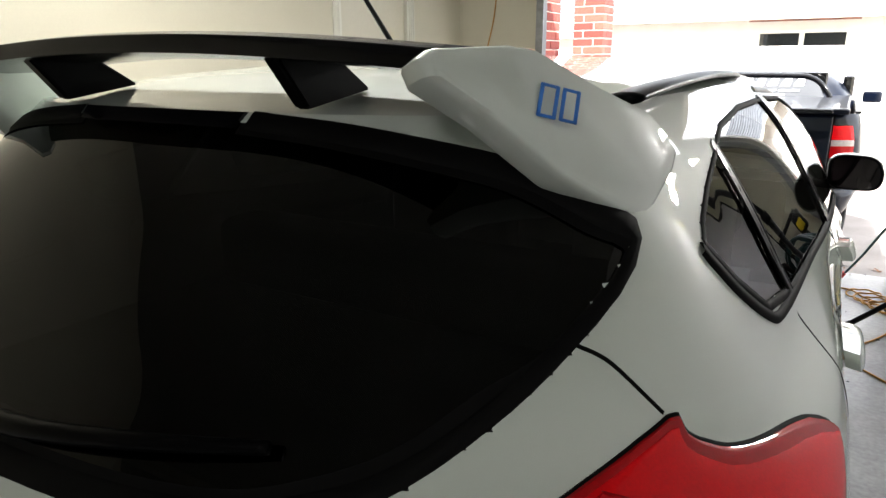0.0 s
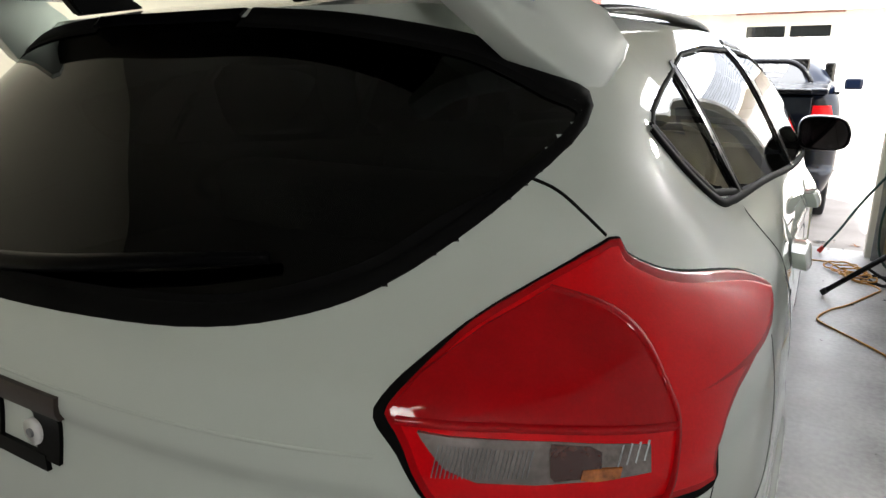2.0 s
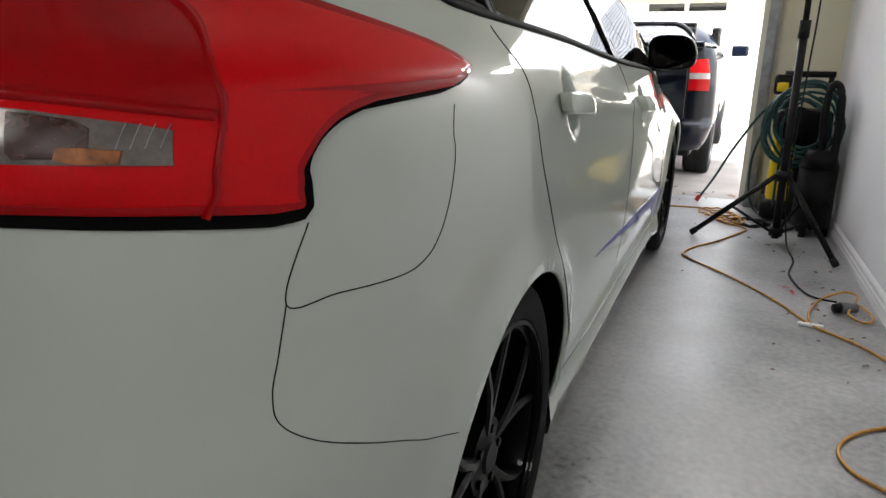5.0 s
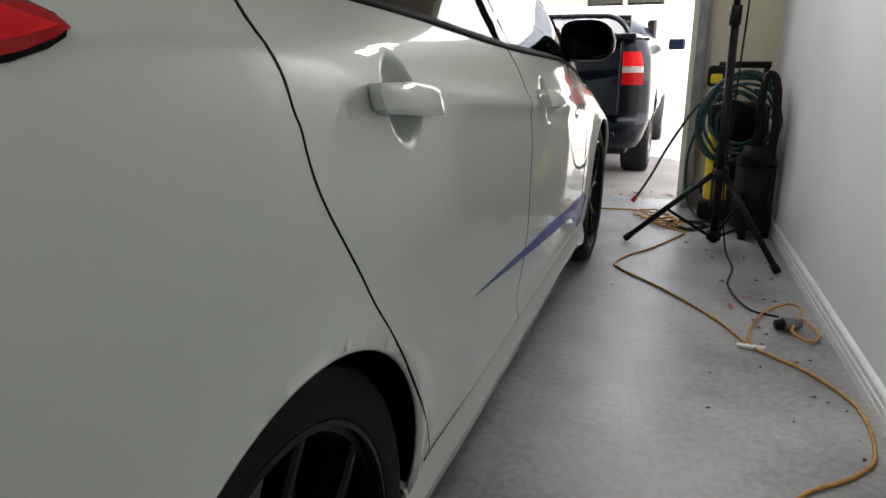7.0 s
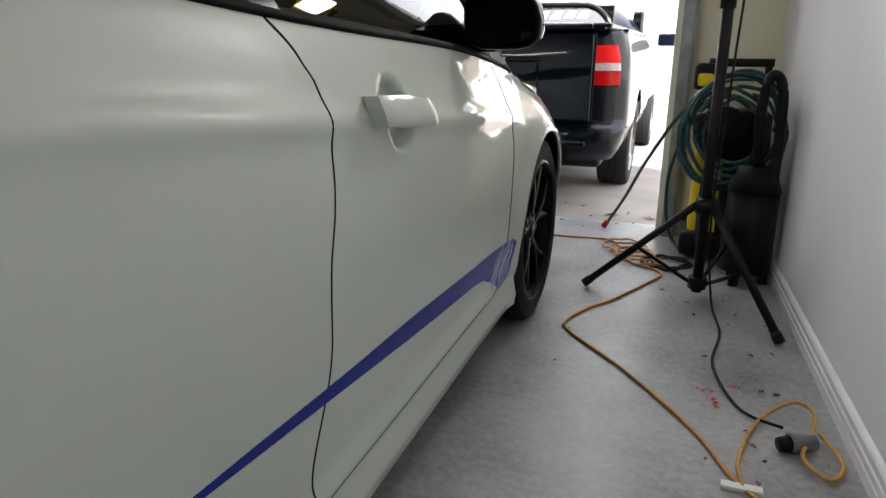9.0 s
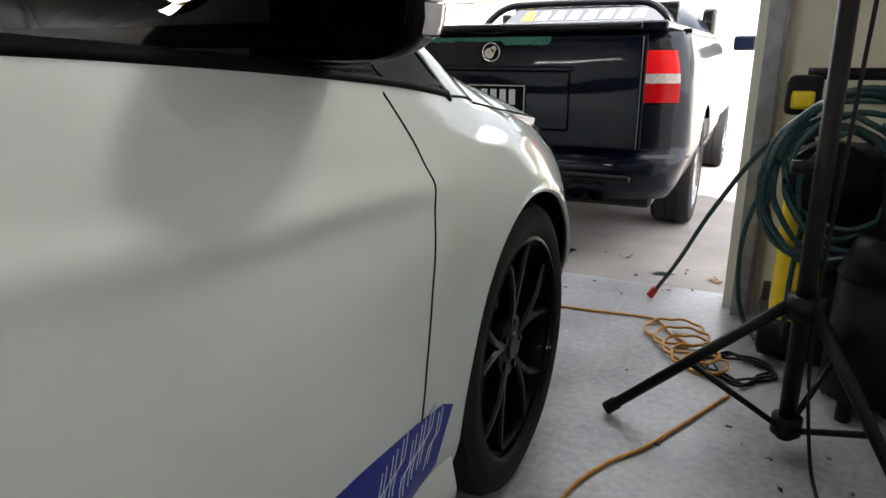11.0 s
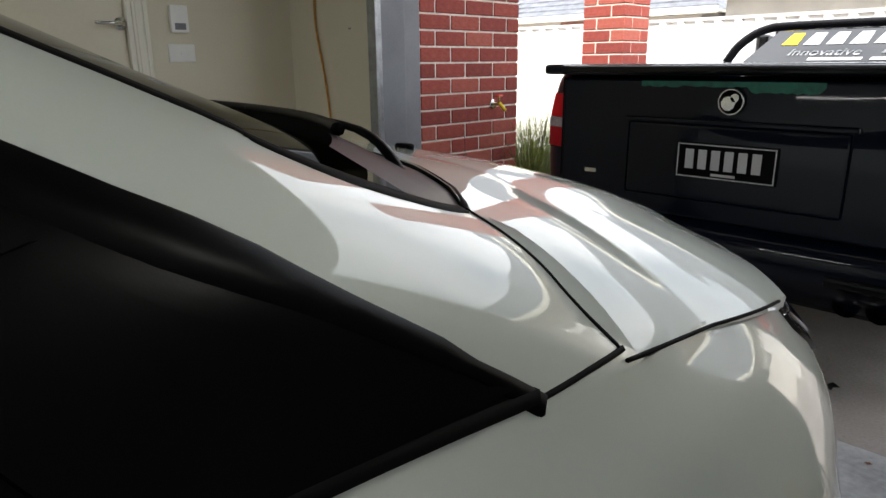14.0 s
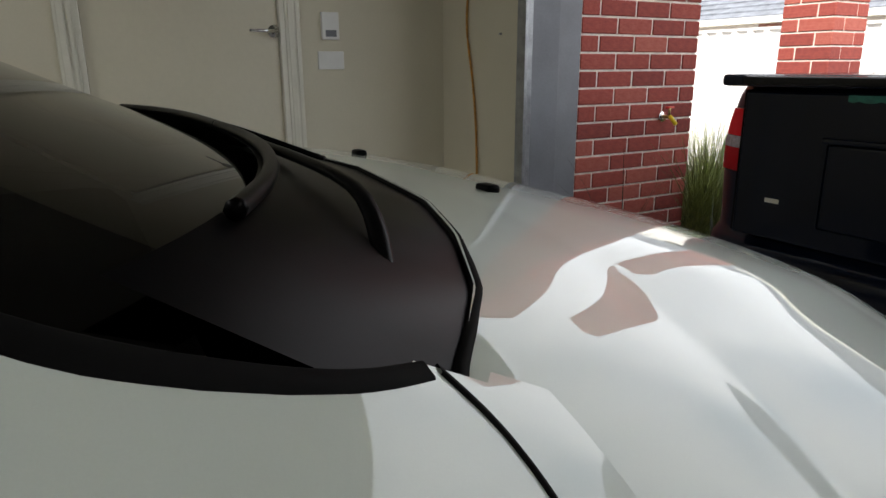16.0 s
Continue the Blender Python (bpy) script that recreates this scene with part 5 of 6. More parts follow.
# orange extension lead on the floor
lead = thing("extension_lead", "orange extension lead lying in loops on the floor", "extension lead")
P = [(0.60, 4.585), (0.80, 4.60), (0.999, 4.62), (1.06, 4.58), (1.10, 4.50), (1.17, 4.42), (1.12, 4.36), (1.19, 4.24), (1.27, 4.20), (1.31, 4.12), (1.275, 4.03), (1.147, 3.756), (1.06, 3.62), (1.005, 3.47), (1.03, 3.38), (1.234, 3.151), (1.436, 2.87), (1.547, 2.649), (1.70, 2.50), (1.80, 2.30), (1.79, 2.06), (1.72, 1.94), (1.60, 1.83), (1.545, 1.72), (1.57, 1.62), (1.66, 1.55)]
tube("lead", [(x, y, 0.006) for x, y in P], 0.0052, ORANGE, lead, 8)
pts = []
for k in range(64):
    a = k / 14 * 2 * math.pi
    q = k / 64
    pts.append((1.10 + 0.14 * q + (0.10 - 0.03 * q + 0.01 * rnd.random()) * math.cos(a), 4.55 - 0.32 * q + (0.10 - 0.02 * q) * math.sin(a), 0.008 + 0.012 * q + 0.006 * (k % 2)))
tube("coil", pts, 0.0052, ORANGE, lead, 7, False, 4)
tube("plug_loop", [(1.547, 2.649, 0.008), (1.545, 2.76, 0.01), (1.60, 2.95, 0.012), (1.70, 3.08, 0.02), (1.745, 3.02, 0.03), (1.72, 2.90, 0.03), (1.69, 2.80, 0.02), (1.74, 2.74, 0.012), (1.78, 2.82, 0.012), (1.745, 2.93, 0.02)], 0.0052, ORANGE, lead, 8)
part("tie", box_bm((1.50, 2.635, 0.0), (1.59, 2.66, 0.012), 0.004), WHITE_PL, lead)
plug = thing("power_socket", "clear grey cable socket with black plug", "cable socket")
part("socket", cyl_bm((1.665, 2.85, 0.025), (1.725, 2.875, 0.025), 0.025, 0.02, 18), GREYP, plug, "", True)
part("plug", cyl_bm((1.64, 2.84, 0.022), (1.668, 2.852, 0.024), 0.018, 0.022, 14), BLACK_PLASTIC, plug, "", True)

# litter and leaves
for x, y, sx, sy, m, nm, lab in ((0.757, 4.361, .018, .012, WHITE_PL, "paper_scrap", "small white paper scrap on the concrete floor"), (1.475, 3.10, .05, .012, RED_PLASTIC, "ribbon_scrap", "short red plastic ribbon scrap on the floor"),
                                 (1.50, 3.03, .012, .05, RED_PLASTIC, "ribbon_scrap", "short red plastic ribbon scrap on the floor"), (1.56, 3.15, .03, .012, RED_PLASTIC, "ribbon_scrap", "short red plastic ribbon scrap on the floor")):
    vs, fs = [], []
    for i in range(6):
        f = i / 5 - 0.5
        wob = 0.008 * math.sin(i * 2.3 + x * 9)
        if sx > sy:
            vs += [(x + sx * f, y - sy / 2 + wob, 0.004 + 0.006 * (i % 2)), (x + sx * f, y + sy / 2 + wob, 0.006)]
        else:
            vs += [(x - sx / 2 + wob, y + sy * f, 0.004 + 0.006 * (i % 2)), (x + sx / 2 + wob, y + sy * f, 0.006)]
    for i in range(5):
        fs.append((2 * i, 2 * i + 1, 2 * i + 3, 2 * i + 2))
    tagged(mesh_np(nm, vs, fs, m), lab, "scrap")


def leaf_mesh(name, x, y, z, r, rz, mat):
    vs = [(x, y, z + 0.006)]
    n = 9
    for k in range(n):
        a = 2 * math.pi * k / n
        rr = r * (0.55 + 0.45 * abs(math.cos(a * 2.5))) * (1.5 if abs(math.cos(a)) > 0.8 else 0.7)
        vs.append((x + rr * math.cos(a + rz), y + rr * math.sin(a + rz), z + 0.004 + 0.006 * (k % 2)))
    return mesh_np(name, vs, [(0, 1 + k, 1 + (k + 1) % n) for k in range(n)], mat)


for k in range(34):
    x, y = rnd.uniform(0.0, 1.2), rnd.uniform(SLAB - 0.35, SLAB + 0.5)
    z = 0.001 if y < SLAB else -0.012 - 0.028 * (y - SLAB)
    big = k < 7
    tagged(leaf_mesh("dead_leaf", x, y if not big else SLAB + 0.06 + 0.35 * rnd.random(), z if not big else -0.016, 0.035 if big else 0.008, rnd.uniform(0, 6), DEAD if k % 3 else BLACK_PLASTIC), "small dry brown leaf lying on concrete", "leaf", "fallen leaves")
for k in range(40):
    x, y = rnd.choice([rnd.uniform(1.55, 1.77), rnd.uniform(1.0, 1.75)]), rnd.uniform(2.0, 4.3)
    tagged(leaf_mesh("grit", x, y, 0.001, rnd.uniform(0.003, 0.010), rnd.uniform(0, 6), DEAD if k % 2 else BLACK_PLASTIC), "small dark crumb of dirt on the floor", "dirt", "floor dirt")

# ---------- the parked utility ----------
ute = thing("utility_truck", "dark navy utility truck with hard tray cover, parked outside", "car")
UX, UY = 0.055, 5.36


def tray_shell():
    """Tail and flanks of the tray, lofted from a rounded plan."""
    zs = np.array([0.27, 0.34, 0.42, 0.47, 0.52, 0.70, 0.90, 1.02, 1.06])
    tail = np.array([0.06, 0.0, -0.02, -0.01, 0.045, 0.035, 0.03, 0.035, 0.05])
    wid = np.array([0.86, 0.90, 0.925, 0.94, 0.945, 0.945, 0.93, 0.905, 0.89])
    zz = np.linspace(0.27, 1.06, 44)
    for s in (1, -1):
        vs, fs = [], []
        nc = 70
        for z in zz:
            w, t = float(spline(zs, wid, z)), float(spline(zs, tail, z))
            for j in range(nc):
                f = j / (nc - 1)
                if f < 0.4:
                    g = f / 0.4
                    an = g * math.pi / 2
                    x, y = w * math.sin(an) ** (2 / 3.4), t + 0.30 * (1 - math.cos(an) ** (2 / 3.4))
                else:
                    g = (f - 0.4) / 0.6
                    x, y = w, t + 0.30 + g * 2.0
                r = math.hypot(y - 1.12, z - 0.30)
                if abs(r - 0.37) < 0.02 and x > 0.6:
                    y, z2 = 1.12 + (y - 1.12) * 0.37 / r, 0.30 + (z - 0.30) * 0.37 / r
                else:
                    z2 = z
                vs.append((s * x, y, z2))
        V = np.array(vs)
        for i in range(len(zz) - 1):
            for j in range(nc - 1):
                q = (i * nc + j, i * nc + j + 1, (i + 1) * nc + j + 1, (i + 1) * nc + j)
                if all(math.hypot(V[k][1] - 1.12, V[k][2] - 0.30) > 0.362 or abs(V[k][0]) < 0.6 for k in q):
                    fs.append(q if s > 0 else q[::-1])
        ob = mesh_np("tray_side", V + np.array((UX, UY, 0)), fs, NAVY, ute)


tray_shell()


def upart(name, lo, hi, mat, bevel=0.01, label="", parent=None):
    return part(name, box_bm((UX + lo[0], UY + lo[1], lo[2]), (UX + hi[0], UY + hi[1], hi[2]), bevel, 3), mat, parent or ute, label, False)


cover = upart("tray_cover", (-0.83, -0.005, 1.062), (0.83, 1.98, 1.105), NAVY, 0.02)
upart("cover_lip", (-0.725, -0.03, 1.068), (0.725, 0.02, 1.10), GLOSS_BLACK, 0.012, "", cover)
gate = upart("tailgate", (-0.73, 0.012, 0.525), (0.73, 0.06, 1.045), NAVY, 0.012)
upart("plate_recess", (-0.40, 0.004, 0.60), (0.40, 0.012, 0.885), NAVY, 0.012, "", gate)
upart("recess_ledge", (-0.42, -0.006, 0.885), (0.42, 0.012, 0.905), NAVY, 0.008, "", gate)
plate = upart("number_plate", (-0.186, -0.004, 0.685), (0.186, 0.003, 0.82), SATIN_BLACK, 0.003, "black number plate with pale border", gate)
PALE = material("pale_plate_paint", (0.55, 0.56, 0.58), 0.5, var=0.03)
yb = UY - 0.0055
for lo, hi in (((-0.18, 0.690), (0.18, 0.694)), ((-0.18, 0.811), (0.18, 0.815)), ((-0.18, 0.694), (-0.176, 0.811)), ((0.176, 0.694), (0.18, 0.811))):
    box("plate_border", (UX + lo[0], yb, lo[1]), (UX + hi[0], yb + 0.002, hi[1]), PALE, plate)
for k in range(6):
    x0 = -0.148 + 0.0495 * k
    box("plate_bar", (UX + x0, yb, 0.722), (UX + x0 + 0.032, yb + 0.002, 0.795), PALE, plate, 0.0)
box("plate_bar", (UX - 0.045, yb, 0.700), (UX + 0.045, yb + 0.002, 0.710), PALE, plate)
part("emblem", cyl_bm((UX, UY + 0.012, 0.972), (UX, UY - 0.002, 0.972), 0.044, n=32), SATIN_BLACK, gate, "", True)
ring = [(UX + 0.044 * math.cos(a), UY - 0.002, 0.972 + 0.044 * math.sin(a)) for a in np.linspace(0, 2 * math.pi, 33)[:-1]]
tube("emblem_ring", ring, 0.004, CHROME, gate, 8, True, 1)
part("emblem_shape", cyl_bm((UX - 0.008, UY - 0.002, 0.966), (UX - 0.008, UY - 0.006, 0.966), 0.026, n=9, bm=cyl_bm((UX + 0.014, UY - 0.002, 0.986), (UX + 0.014, UY - 0.006, 0.986), 0.016, n=7)), CHROME, gate, "silver round emblem shape")
box("model_mark", (UX - 0.60, UY + 0.004, 0.66), (UX - 0.545, UY + 0.012, 0.676), CHROME, gate)
# strip of green tape along the tailgate's top edge
vs, fs = [], []
for i in range(40):
    f = i / 39
    x = UX - 0.36 + 0.66 * f
    lo = 1.026 - 0.008 * rnd.random() - (0.018 if 0.62 < f < 0.98 else 0)
    vs += [(x, UY + 0.0085, lo), (x, UY + 0.0085, 1.042)]
for i in range(39):
    fs.append((2 * i, 2 * i + 1, 2 * i + 3, 2 * i + 2))
tagged(mesh_np("masking_tape", vs, fs, TAPE), "torn strip of green masking tape on the tailgate", "tape")
# gaps round the tailgate
for s in (1, -1):
    box("tailgate_gap", (UX + s * 0.735 - 0.004, UY + 0.02, 0.53), (UX + s * 0.735 + 0.004, UY + 0.06, 1.05), GAP, ute)


def tray_xy(s, w, t, f):
    an = f * math.pi / 2
    return UX + s * w * math.sin(an) ** (2 / 3.4), UY + t + 0.30 * (1 - math.cos(an) ** (2 / 3.4))


for s in (1, -1):
    def lamp_patch(name, f0, f1, z0, z1, off, mat, parent):
        vs, fs, n, m = [], [], 18, 8
        for i in range(m + 1):
            z = z0 + (z1 - z0) * i / m
            w, t = 0.945 - 0.06 * max(0, (z - 0.8) / 0.25) ** 2, 0.033
            for j in range(n + 1):
                f = f0 + (f1 - f0) * j / n
                x, y = tray_xy(s, w + off, t - off, f)
                vs.append((x, y, z))
        for i in range(m):
            for j in range(n):
                k = i * (n + 1) + j
                fs.append((k, k + 1, k + n + 2, k + n + 1))
        return mesh_np(name, vs, fs, mat, parent)
    tl = lamp_patch("tail_light", 0.43, 0.70, 0.735, 0.985, 0.004, GLOSS_BLACK, ute)
    lamp_patch("red_lens", 0.44, 0.69, 0.875, 0.977, 0.009, RED_LENS, tl)
    lamp_patch("clear_lens", 0.44, 0.69, 0.83, 0.874, 0.010, material("pale_clear_lens", (0.42, 0.36, 0.36), 0.15, coat=1.0, var=0.15, scale=60), tl)
    lamp_patch("red_lens", 0.44, 0.69, 0.743, 0.829, 0.009, DARK_RED, tl)
    lamp_patch("bumper_crease", 0.0, 0.95, 0.475, 0.488, 0.006, NAVY, ute)
    part("exhaust_tip", cyl_bm((UX + s * 0.56, UY + 0.10, 0.325), (UX + s * 0.56, UY - 0.01, 0.32), 0.042, n=24, caps=False), CHROME, ute, "chrome exhaust tip", True)
    part("exhaust_tip", cyl_bm((UX + s * 0.46, UY + 0.10, 0.325), (UX + s * 0.46, UY - 0.01, 0.32), 0.042, n=24, caps=False), CHROME, ute, "chrome exhaust tip", True)
    upart("valance", (s * 0.55 - 0.17, -0.025, 0.37), (s * 0.55 + 0.17, 0.05, 0.41), GLOSS_BLACK, 0.015)
    upart("cover_rail", (s * 0.885 - 0.02, 0.25, 1.055), (s * 0.885 + 0.02, 2.0, 1.075), GLOSS_BLACK, 0.008)
UALLOY = material("silver_alloy", (0.5, 0.5, 0.52), 0.25, metal=0.9, var=0.06)
for s in (1, -1):
    for y in (1.12, 4.0):
        z = -0.012 - 0.028 * (UY + y - SLAB) + 0.335
        spoked_wheel(ute, (UX + s * 0.81, UY + y, z), s, 0.335, 0.232, 0.225, 5, UALLOY)
# underside, cab, bonnet
upart("chassis", (-0.80, 0.15, 0.22), (0.80, 4.75, 0.50), BLACK_PLASTIC, 0.04)
upart("load_floor", (-0.86, 0.30, 0.62), (0.86, 2.2, 0.66), BLACK_PLASTIC, 0.01)


def cab():
    rows = [(0.50, 0.945, 1.9, 4.9), (0.78, 0.945, 1.9, 4.85), (0.96, 0.90, 1.9, 3.6), (1.05, 0.865, 1.95, 3.45), (1.19, 0.76, 2.12, 3.0), (1.29, 0.64, 2.30, 2.75), (1.325, 0.48, 2.42, 2.68)]
    vs, fs, n = [], [], 48
    for z, w, y0, y1 in rows:
        yc, h = (y0 + y1) / 2, (y1 - y0) / 2
        for j in range(n):
            a = 2 * math.pi * j / n
            vs.append((UX + w * math.copysign(abs(math.cos(a)) ** 0.35, math.cos(a)), UY + yc + h * math.copysign(abs(math.sin(a)) ** 0.35, math.sin(a)), z))
    for i in range(len(rows) - 1):
        for j in range(n):
            fs.append((i * n + j, i * n + (j + 1) % n, (i + 1) * n + (j + 1) % n, (i + 1) * n + j))
    fs.append(tuple(range((len(rows) - 1) * n, len(rows) * n)))
    ob = mesh_np("cab", vs, fs, NAVY, ute)
    ob.data.set_sharp_from_angle(angle=radians(30))


cab()
upart("cab_rear_window", (-0.62, 2.05, 1.10), (0.62, 2.10, 1.32), TINT, 0.02)
for s in (1, -1):
    upart("side_window", (s * 0.80 - 0.05, 2.35, 1.07), (s * 0.80 + 0.05, 3.2, 1.28), TINT, 0.03)
    upart("wing_mirror", (s * 1.04 - 0.09, 3.05, 0.98), (s * 1.04 + 0.09, 3.15, 1.10), NAVY, 0.03)
# sports bar over the tray with its sign window
bar = [(-0.62, 1.50, 1.10), (-0.56, 1.52, 1.20), (-0.46, 1.56, 1.275), (-0.3, 1.58, 1.292), (0.3, 1.58, 1.292), (0.46, 1.56, 1.275), (0.56, 1.52, 1.20), (0.62, 1.50, 1.10)]
tube("sports_bar", [(UX + x * 1.08, UY + y, z) for x, y, z in bar], 0.024, GLOSS_BLACK, ute, 12, False, 6, 1.0)


def on_screen(x, v, off):
    """A point of the raked rear screen, v from its foot to its head."""
    return (UX + x, UY + 1.60 + 0.26 * v - 0.58 * off, 1.10 + 0.18 * v + 0.81 * off)


def screen_piece(name, x0, x1, v0, v1, off, mat, parent, lean=0.0, taper=0.0):
    c = [on_screen(x, v, o) for o in (off - 0.002, off) for x, v in ((x0, v0), (x1, v0), (x1 + lean - taper, v1), (x0 + lean + taper, v1))]
    return mesh_np(name, c, [(0, 3, 2, 1), (4, 5, 6, 7), (0, 1, 5, 4), (1, 2, 6, 5), (2, 3, 7, 6), (3, 0, 4, 7)], mat, parent, smooth=False)


sg = screen_piece("rear_screen", -0.62, 0.62, 0.0, 0.98, 0.0, TINT, ute, 0.0, 0.10)
for k in range(8):
    screen_piece("sign_bar", -0.46 + 0.115 * k, -0.375 + 0.115 * k, 0.52, 0.88, 0.003, YELLOW if k == 0 else PALE, sg, 0.02, 0.012)
for x0, x1 in ((0.06, 0.20), (0.22, 0.40)):
    screen_piece("sign_bar", x0, x1, 0.24, 0.34, 0.003, PALE, sg, 0.008)
for x0, x1 in ((-0.28, -0.02), (0.02, 0.28)):
    screen_piece("sign_bar", x0, x1, 0.05, 0.13, 0.003, PALE, sg, 0.006)
word = bpy.data.curves.new("lettering", "FONT")
word.body, word.size, word.shear, word.extrude = "Innovative", 0.088, 0.25, 0.0006
word_ob = new("lettering", word)
word_me = bpy.data.meshes.new_from_object(word_ob)
bpy.data.objects.remove(word_ob)
word_me.materials.append(PALE)
lettering = new("lettering", word_me)
lettering.parent = sg
lettering.matrix_world = Matrix.Translation(on_screen(-0.40, 0.20, 0.003)) @ Matrix.Rotation(math.atan2(0.18, 0.26), 4, "X")

# eaves over the opening: an unseen block, added to cast shade on the driveway
tagged(box("shade_roof_block", (-9.0, -5.0, 2.82), (3.0, SLAB + 0.10, 3.2), TILE, None, 0.05), "unseen roof block above the garage, added to shade the driveway", "roof", kind="structure")

# ---------- brickwork ----------
def brick_mesh(name, lx, ly, lz):
    bm = box_bm((0, 0, 0), (lx, ly, lz), 0.004, 1)
    me = bpy.data.meshes.new(name)
    bm.to_mesh(me)
    bm.free()
    me.materials.append(BRICK)
    return me


BX, BY0, BY1 = -1.68, 5.45, 6.28
bw = thing("brick_wall", "red brick house wall with pale mortar joints", "wall", kind="structure")
box("mortar", (BX - 0.22, BY0 - 0.0, -0.2), (BX - 0.006, BY1 - 0.006, 2.7), MORTAR, bw)
full, halfb, endb = brick_mesh("brick", 0.11, 0.23, 0.076), brick_mesh("brick", 0.11, 0.11, 0.076), brick_mesh("brick", 0.23, 0.11, 0.076)


def lay(me, loc, parent, rz=0.0):
    ob = new("brick", me)
    ob.parent = parent
    ob.location = loc
    ob.rotation_euler = (0, 0, rz)


pier = thing("brick_pier", "square red brick porch pier with pale joints", "pier", kind="structure")
PX, PY, PS = -1.93, 7.35, 0.35
for c in range(33):
    z = -0.10 + 0.086 * c + 0.016
    y = BY0 + (0.0 if c % 2 else -0.0)
    first = True
    while y < BY1 - 0.02:
        if first and c % 2:
            lay(halfb, (BX - 0.11 + rnd.uniform(-.001, .001), y + 0.005, z), bw)
            y += 0.12
        else:
            ln = 0.23 if y + 0.235 <= BY1 + 0.01 else 0.11
            if y + ln <= BY1 + 0.02:
                lay(full if ln == 0.23 else halfb, (BX - 0.11 + rnd.uniform(-.0015, .0015), y + 0.005, z), bw)
            y += ln + 0.01
        first = False
box("mortar", (PX + 0.006, PY + 0.006, -0.25), (PX + PS - 0.006, PY + PS - 0.006, 2.7), MORTAR, pier)
ph, pf = brick_mesh("brick", 0.23, 0.11, 0.076), brick_mesh("brick", 0.11, 0.23, 0.076)
for c in range(33):
    z = -0.12 + 0.086 * c
    for q in range(4):
        # pinwheel courses, turned on every other one
        ob = new("brick", ph if (q % 2 == 0) else pf)
        ob.parent = pier
        if c % 2 == 0:
            ob.location = [(PX, PY, z), (PX + PS - 0.11, PY, z), (PX + PS - 0.23, PY + PS - 0.11, z), (PX, PY + PS - 0.23, z)][q]
        else:
            ob.location = [(PX + PS - 0.23, PY, z), (PX + PS - 0.11, PY + PS - 0.23, z), (PX, PY + PS - 0.11, z), (PX, PY, z)][q]
tap = thing("garden_tap", "small brass garden tap on the brick wall", "tap")
BRASS = material("brass", (0.35, 0.25, 0.10), 0.3, metal=0.9, var=0.2, scale=60)
tx, ty, tz = BX, 6.05, 0.87
part("pipe", cyl_bm((tx, ty, tz), (tx + 0.06, ty, tz), 0.010, n=12), BRASS, tap, "", True)
part("spout", cyl_bm((tx + 0.055, ty, tz + 0.004), (tx + 0.10, ty, tz - 0.035), 0.011, n=12), YELLOW, tap, "yellow hose fitting", True)
part("stem", cyl_bm((tx + 0.05, ty, tz), (tx + 0.05, ty, tz + 0.05), 0.007, n=10), BRASS, tap, "", True)
part("handle", cyl_bm((tx + 0.05, ty - 0.03, tz + 0.05), (tx + 0.05, ty + 0.03, tz + 0.05), 0.006, n=8), RED_PLASTIC, tap, "", True)
part("flange", cyl_bm((tx, ty, tz), (tx + 0.006, ty, tz), 0.028, n=20), CHROME, tap, "", True)

# plants at the wall's end
def tuft(name, x, y, h, n, mat, label, seed):
    r = random.Random(seed)
    vs, fs = [], []
    for k in range(n):
        a, ln, lean = r.uniform(0, 6.28), h * r.uniform(0.5, 1.0), r.uniform(0.1, 0.75)
        w = 0.0035 * r.uniform(0.6, 1.5)
        bx, by = x + r.gauss(0, 0.05), y + r.gauss(0, 0.05)
        for i in range(5):
            f = i / 4
            d = lean * ln * f ** 1.8
            z = -0.05 + ln * (f - 0.25 * lean * f ** 3)
            ww = w * (1 - 0.85 * f)
            vs += [(bx + d * math.cos(a) - ww * math.sin(a), by + d * math.sin(a) + ww * math.cos(a), z), (bx + d * math.cos(a) + ww * math.sin(a), by + d * math.sin(a) - ww * math.cos(a), z)]
        b = len(vs) - 10
        for i in range(4):
            fs.append((b + 2 * i, b + 2 * i + 1, b + 2 * i + 3, b + 2 * i + 2))
    return tagged(mesh_np(name, vs, fs, mat), label, "plant")


tuft("grass_plant", -1.74, 6.5, 0.95, 900, LEAF, "arching tuft of green grass beside the driveway", 1)
tuft("grass_plant", -1.92, 6.85, 0.95, 800, LEAF, "arching tuft of green grass beside the driveway", 2)
DARKLEAF = material("dark_stem", (0.03, 0.035, 0.015), 0.6, var=0.3)
tuft("reed_plant", -1.48, 5.62, 0.85, 16, DARKLEAF, "thin dark reeds against the brick wall", 3)
tuft("reed_plant", -1.30, 6.2, 0.66, 30, DARKLEAF, "thin dark reeds against the brick wall", 5)
tagged(box("garden_bed", (-1.68, 5.47, -0.25), (-1.12, 7.3, 0.02), material("garden_soil", (0.05, 0.035, 0.025), 0.95, var=0.4, scale=20, bump=0.01), None, 0.01), "dark soil strip along the brick wall", "garden bed", kind="structure")

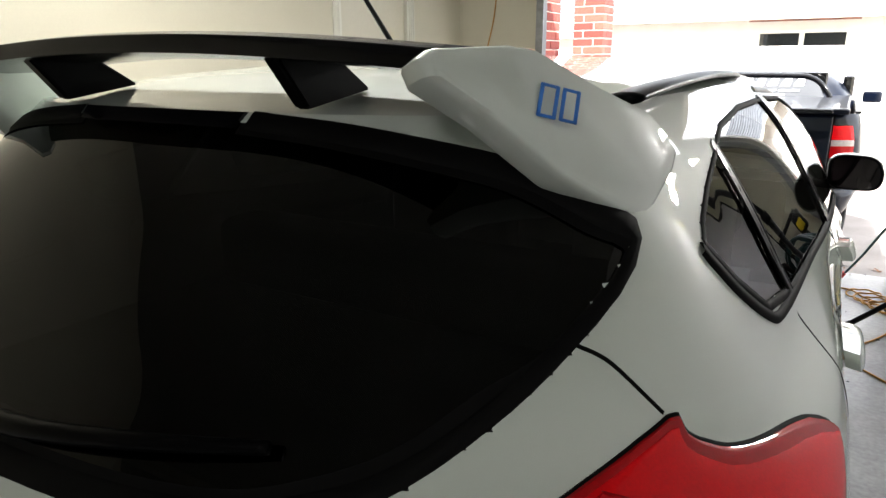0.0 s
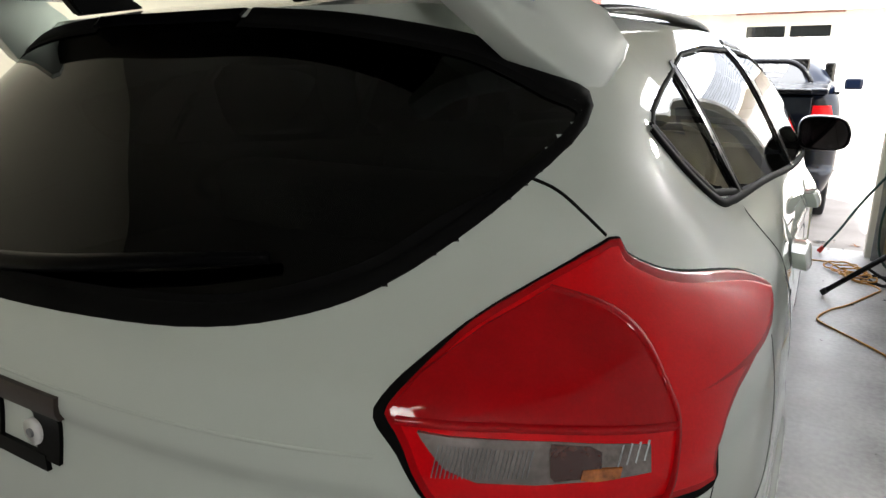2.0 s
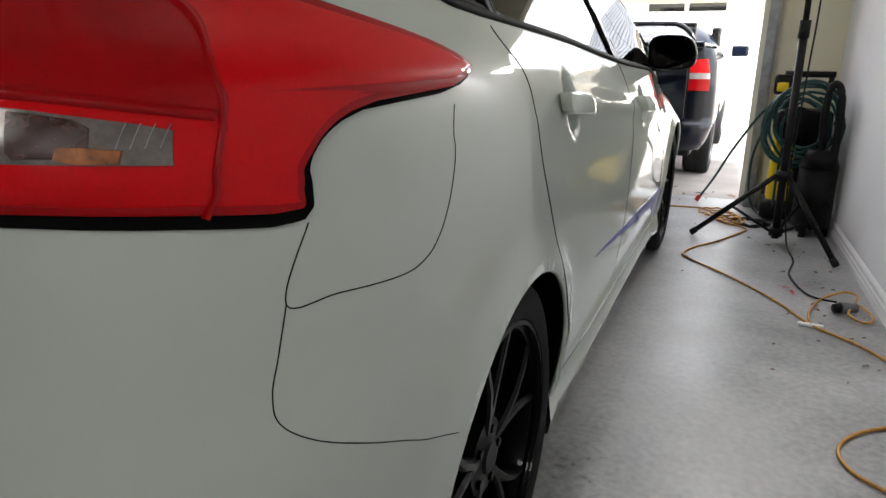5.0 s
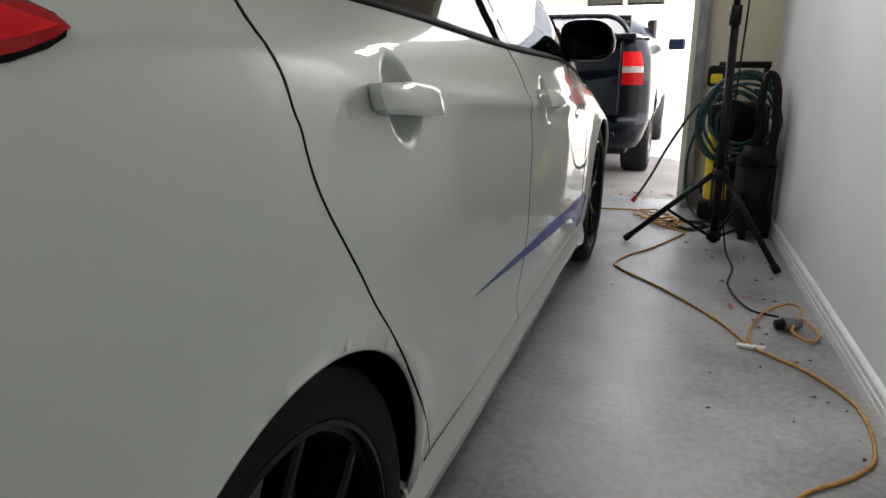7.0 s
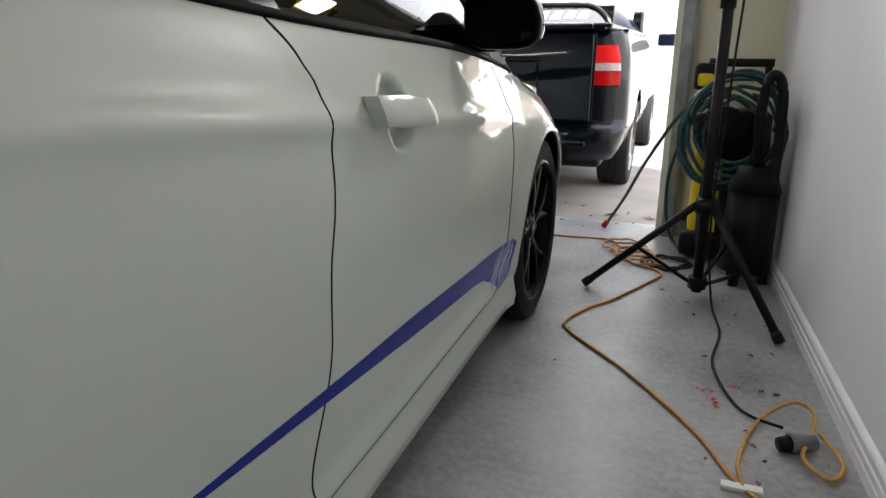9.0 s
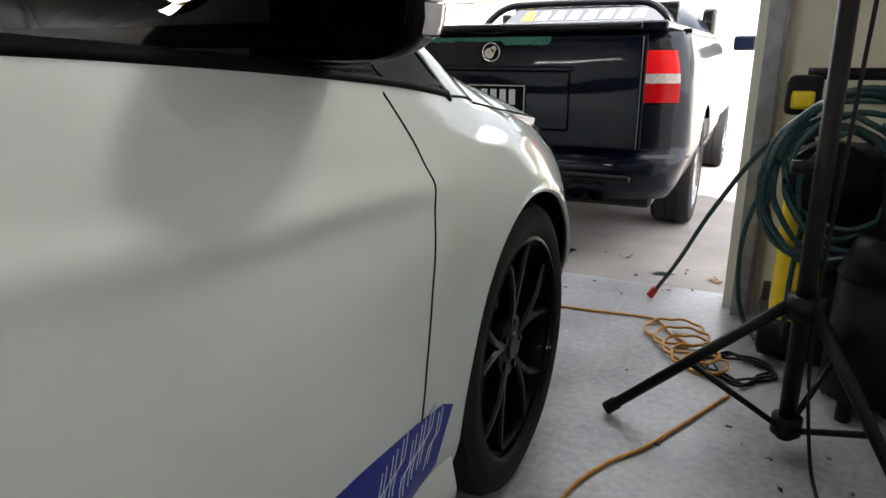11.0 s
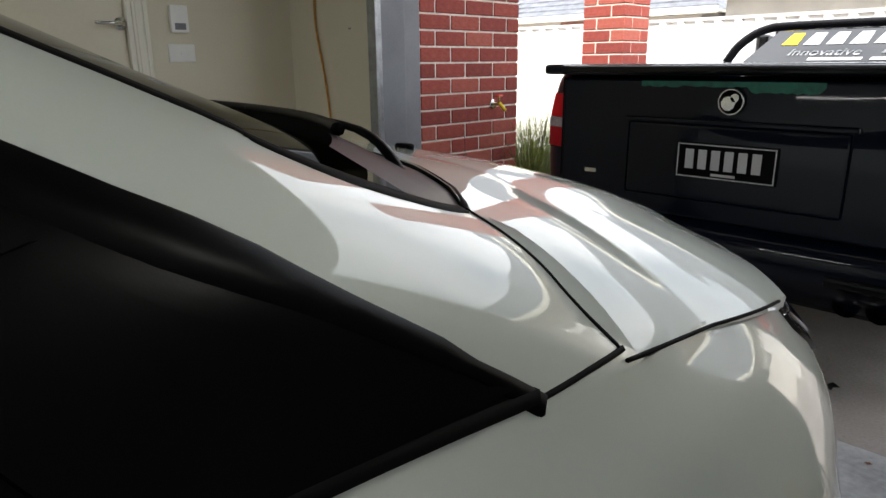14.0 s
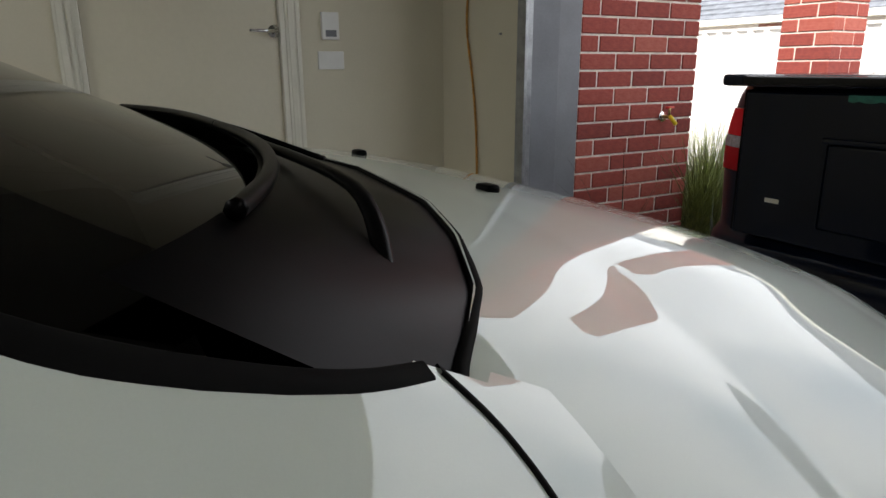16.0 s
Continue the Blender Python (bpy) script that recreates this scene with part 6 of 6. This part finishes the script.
# steel sheet fence and the houses beyond
fence = thing("steel_fence", "cream ribbed steel boundary fence in strong daylight", "fence")
FY = 11.2
for k in range(38):
    x = -7.0 + 0.24 * k
    bm = bmesh.new()
    q = [(0, 0), (0.03, 0), (0.05, -0.028), (0.12, -0.028), (0.14, 0), (0.24, 0)]
    vv = [[bm.verts.new((x + a, FY + b, z)) for a, b in q] for z in (-0.3, 1.60)]
    for i in range(5):
        bm.faces.new((vv[0][i], vv[0][i + 1], vv[1][i + 1], vv[1][i]))
    part("sheet", bm, FENCE, fence)
box("top_rail", (-7.0, FY - 0.03, 1.585), (2.12, FY + 0.03, 1.62), FENCE, fence)


def far_house(name, x0, x1, y0, y1, h, label, wins):
    hs = thing(name, label, "house")
    box("wall", (x0, y0, -0.4), (x1, y1, h), RENDER_W, hs)
    bm = bmesh.new()
    e, r = 0.55, 1.7
    p = [(x0 - e, y0 - e, h), (x1 + e, y0 - e, h), (x1 + e, y1 + e, h), (x0 - e, y1 + e, h), (x0 + 2.0, (y0 + y1) / 2, h + r), (x1 - 2.0, (y0 + y1) / 2, h + r)]
    v = [bm.verts.new(q) for q in p]
    for f in ((0, 1, 5, 4), (2, 3, 4, 5), (1, 2, 5), (3, 0, 4), (3, 2, 1, 0)):
        bm.faces.new([v[i] for i in f])
    roof_ob = part("roof", bm, TILE, hs)
    n = 14
    for i in range(n):
        f = (i + 0.5) / n
        y, z = y0 - e + f * ((y1 - y0) / 2 + e), h + r * f
        box("tile_course", (x0 - e + f * (e + 2.0), y, z), (x1 + e - f * (e + 2.0), y + 0.05, z + 0.03), TILE, roof_ob)
    box("gutter", (x0 - e, y0 - e - 0.10, h - 0.06), (x1 + e, y0 - e, h + 0.05), TRIMW, hs)
    box("soffit", (x0 - e, y0 - e, h - 0.04), (x1 + e, y0, h - 0.005), TRIMW, hs)
    for wx, ww, wz, wh in wins:
        w = part("window", box_bm((wx, y0 - 0.03, wz), (wx + ww, y0 - 0.002, wz + wh)), TRIMW, hs)
        for k in range(2):
            box("pane", (wx + 0.05 + k * ww / 2, y0 - 0.045, wz + 0.05), (wx + ww / 2 - 0.03 + k * ww / 2, y0 - 0.032, wz + wh - 0.05), SMOKE, w)
        box("lintel_bricks", (wx - 0.15, y0 - 0.015, wz + wh + 0.15), (wx + ww + 0.15, y0 - 0.003, wz + wh + 0.24), material("lintel_brick", (0.34, 0.16, 0.12), 0.9, var=0.3, scale=15), hs)
    return hs


far_house("neighbour_house", -14.0, -4.6, 15.0, 22.0, 1.95, "pale rendered neighbouring house with grey tiled roof", [(-7.5, 1.4, 0.9, 0.8)])
far_house("neighbour_house", -3.3, 9.5, 13.0, 20.0, 2.12, "pale rendered house behind the fence with wide windows", [(-0.62, 1.38, 1.0, 0.9), (3.2, 1.8, 1.0, 0.9), (6.4, 1.6, 1.0, 0.9)])
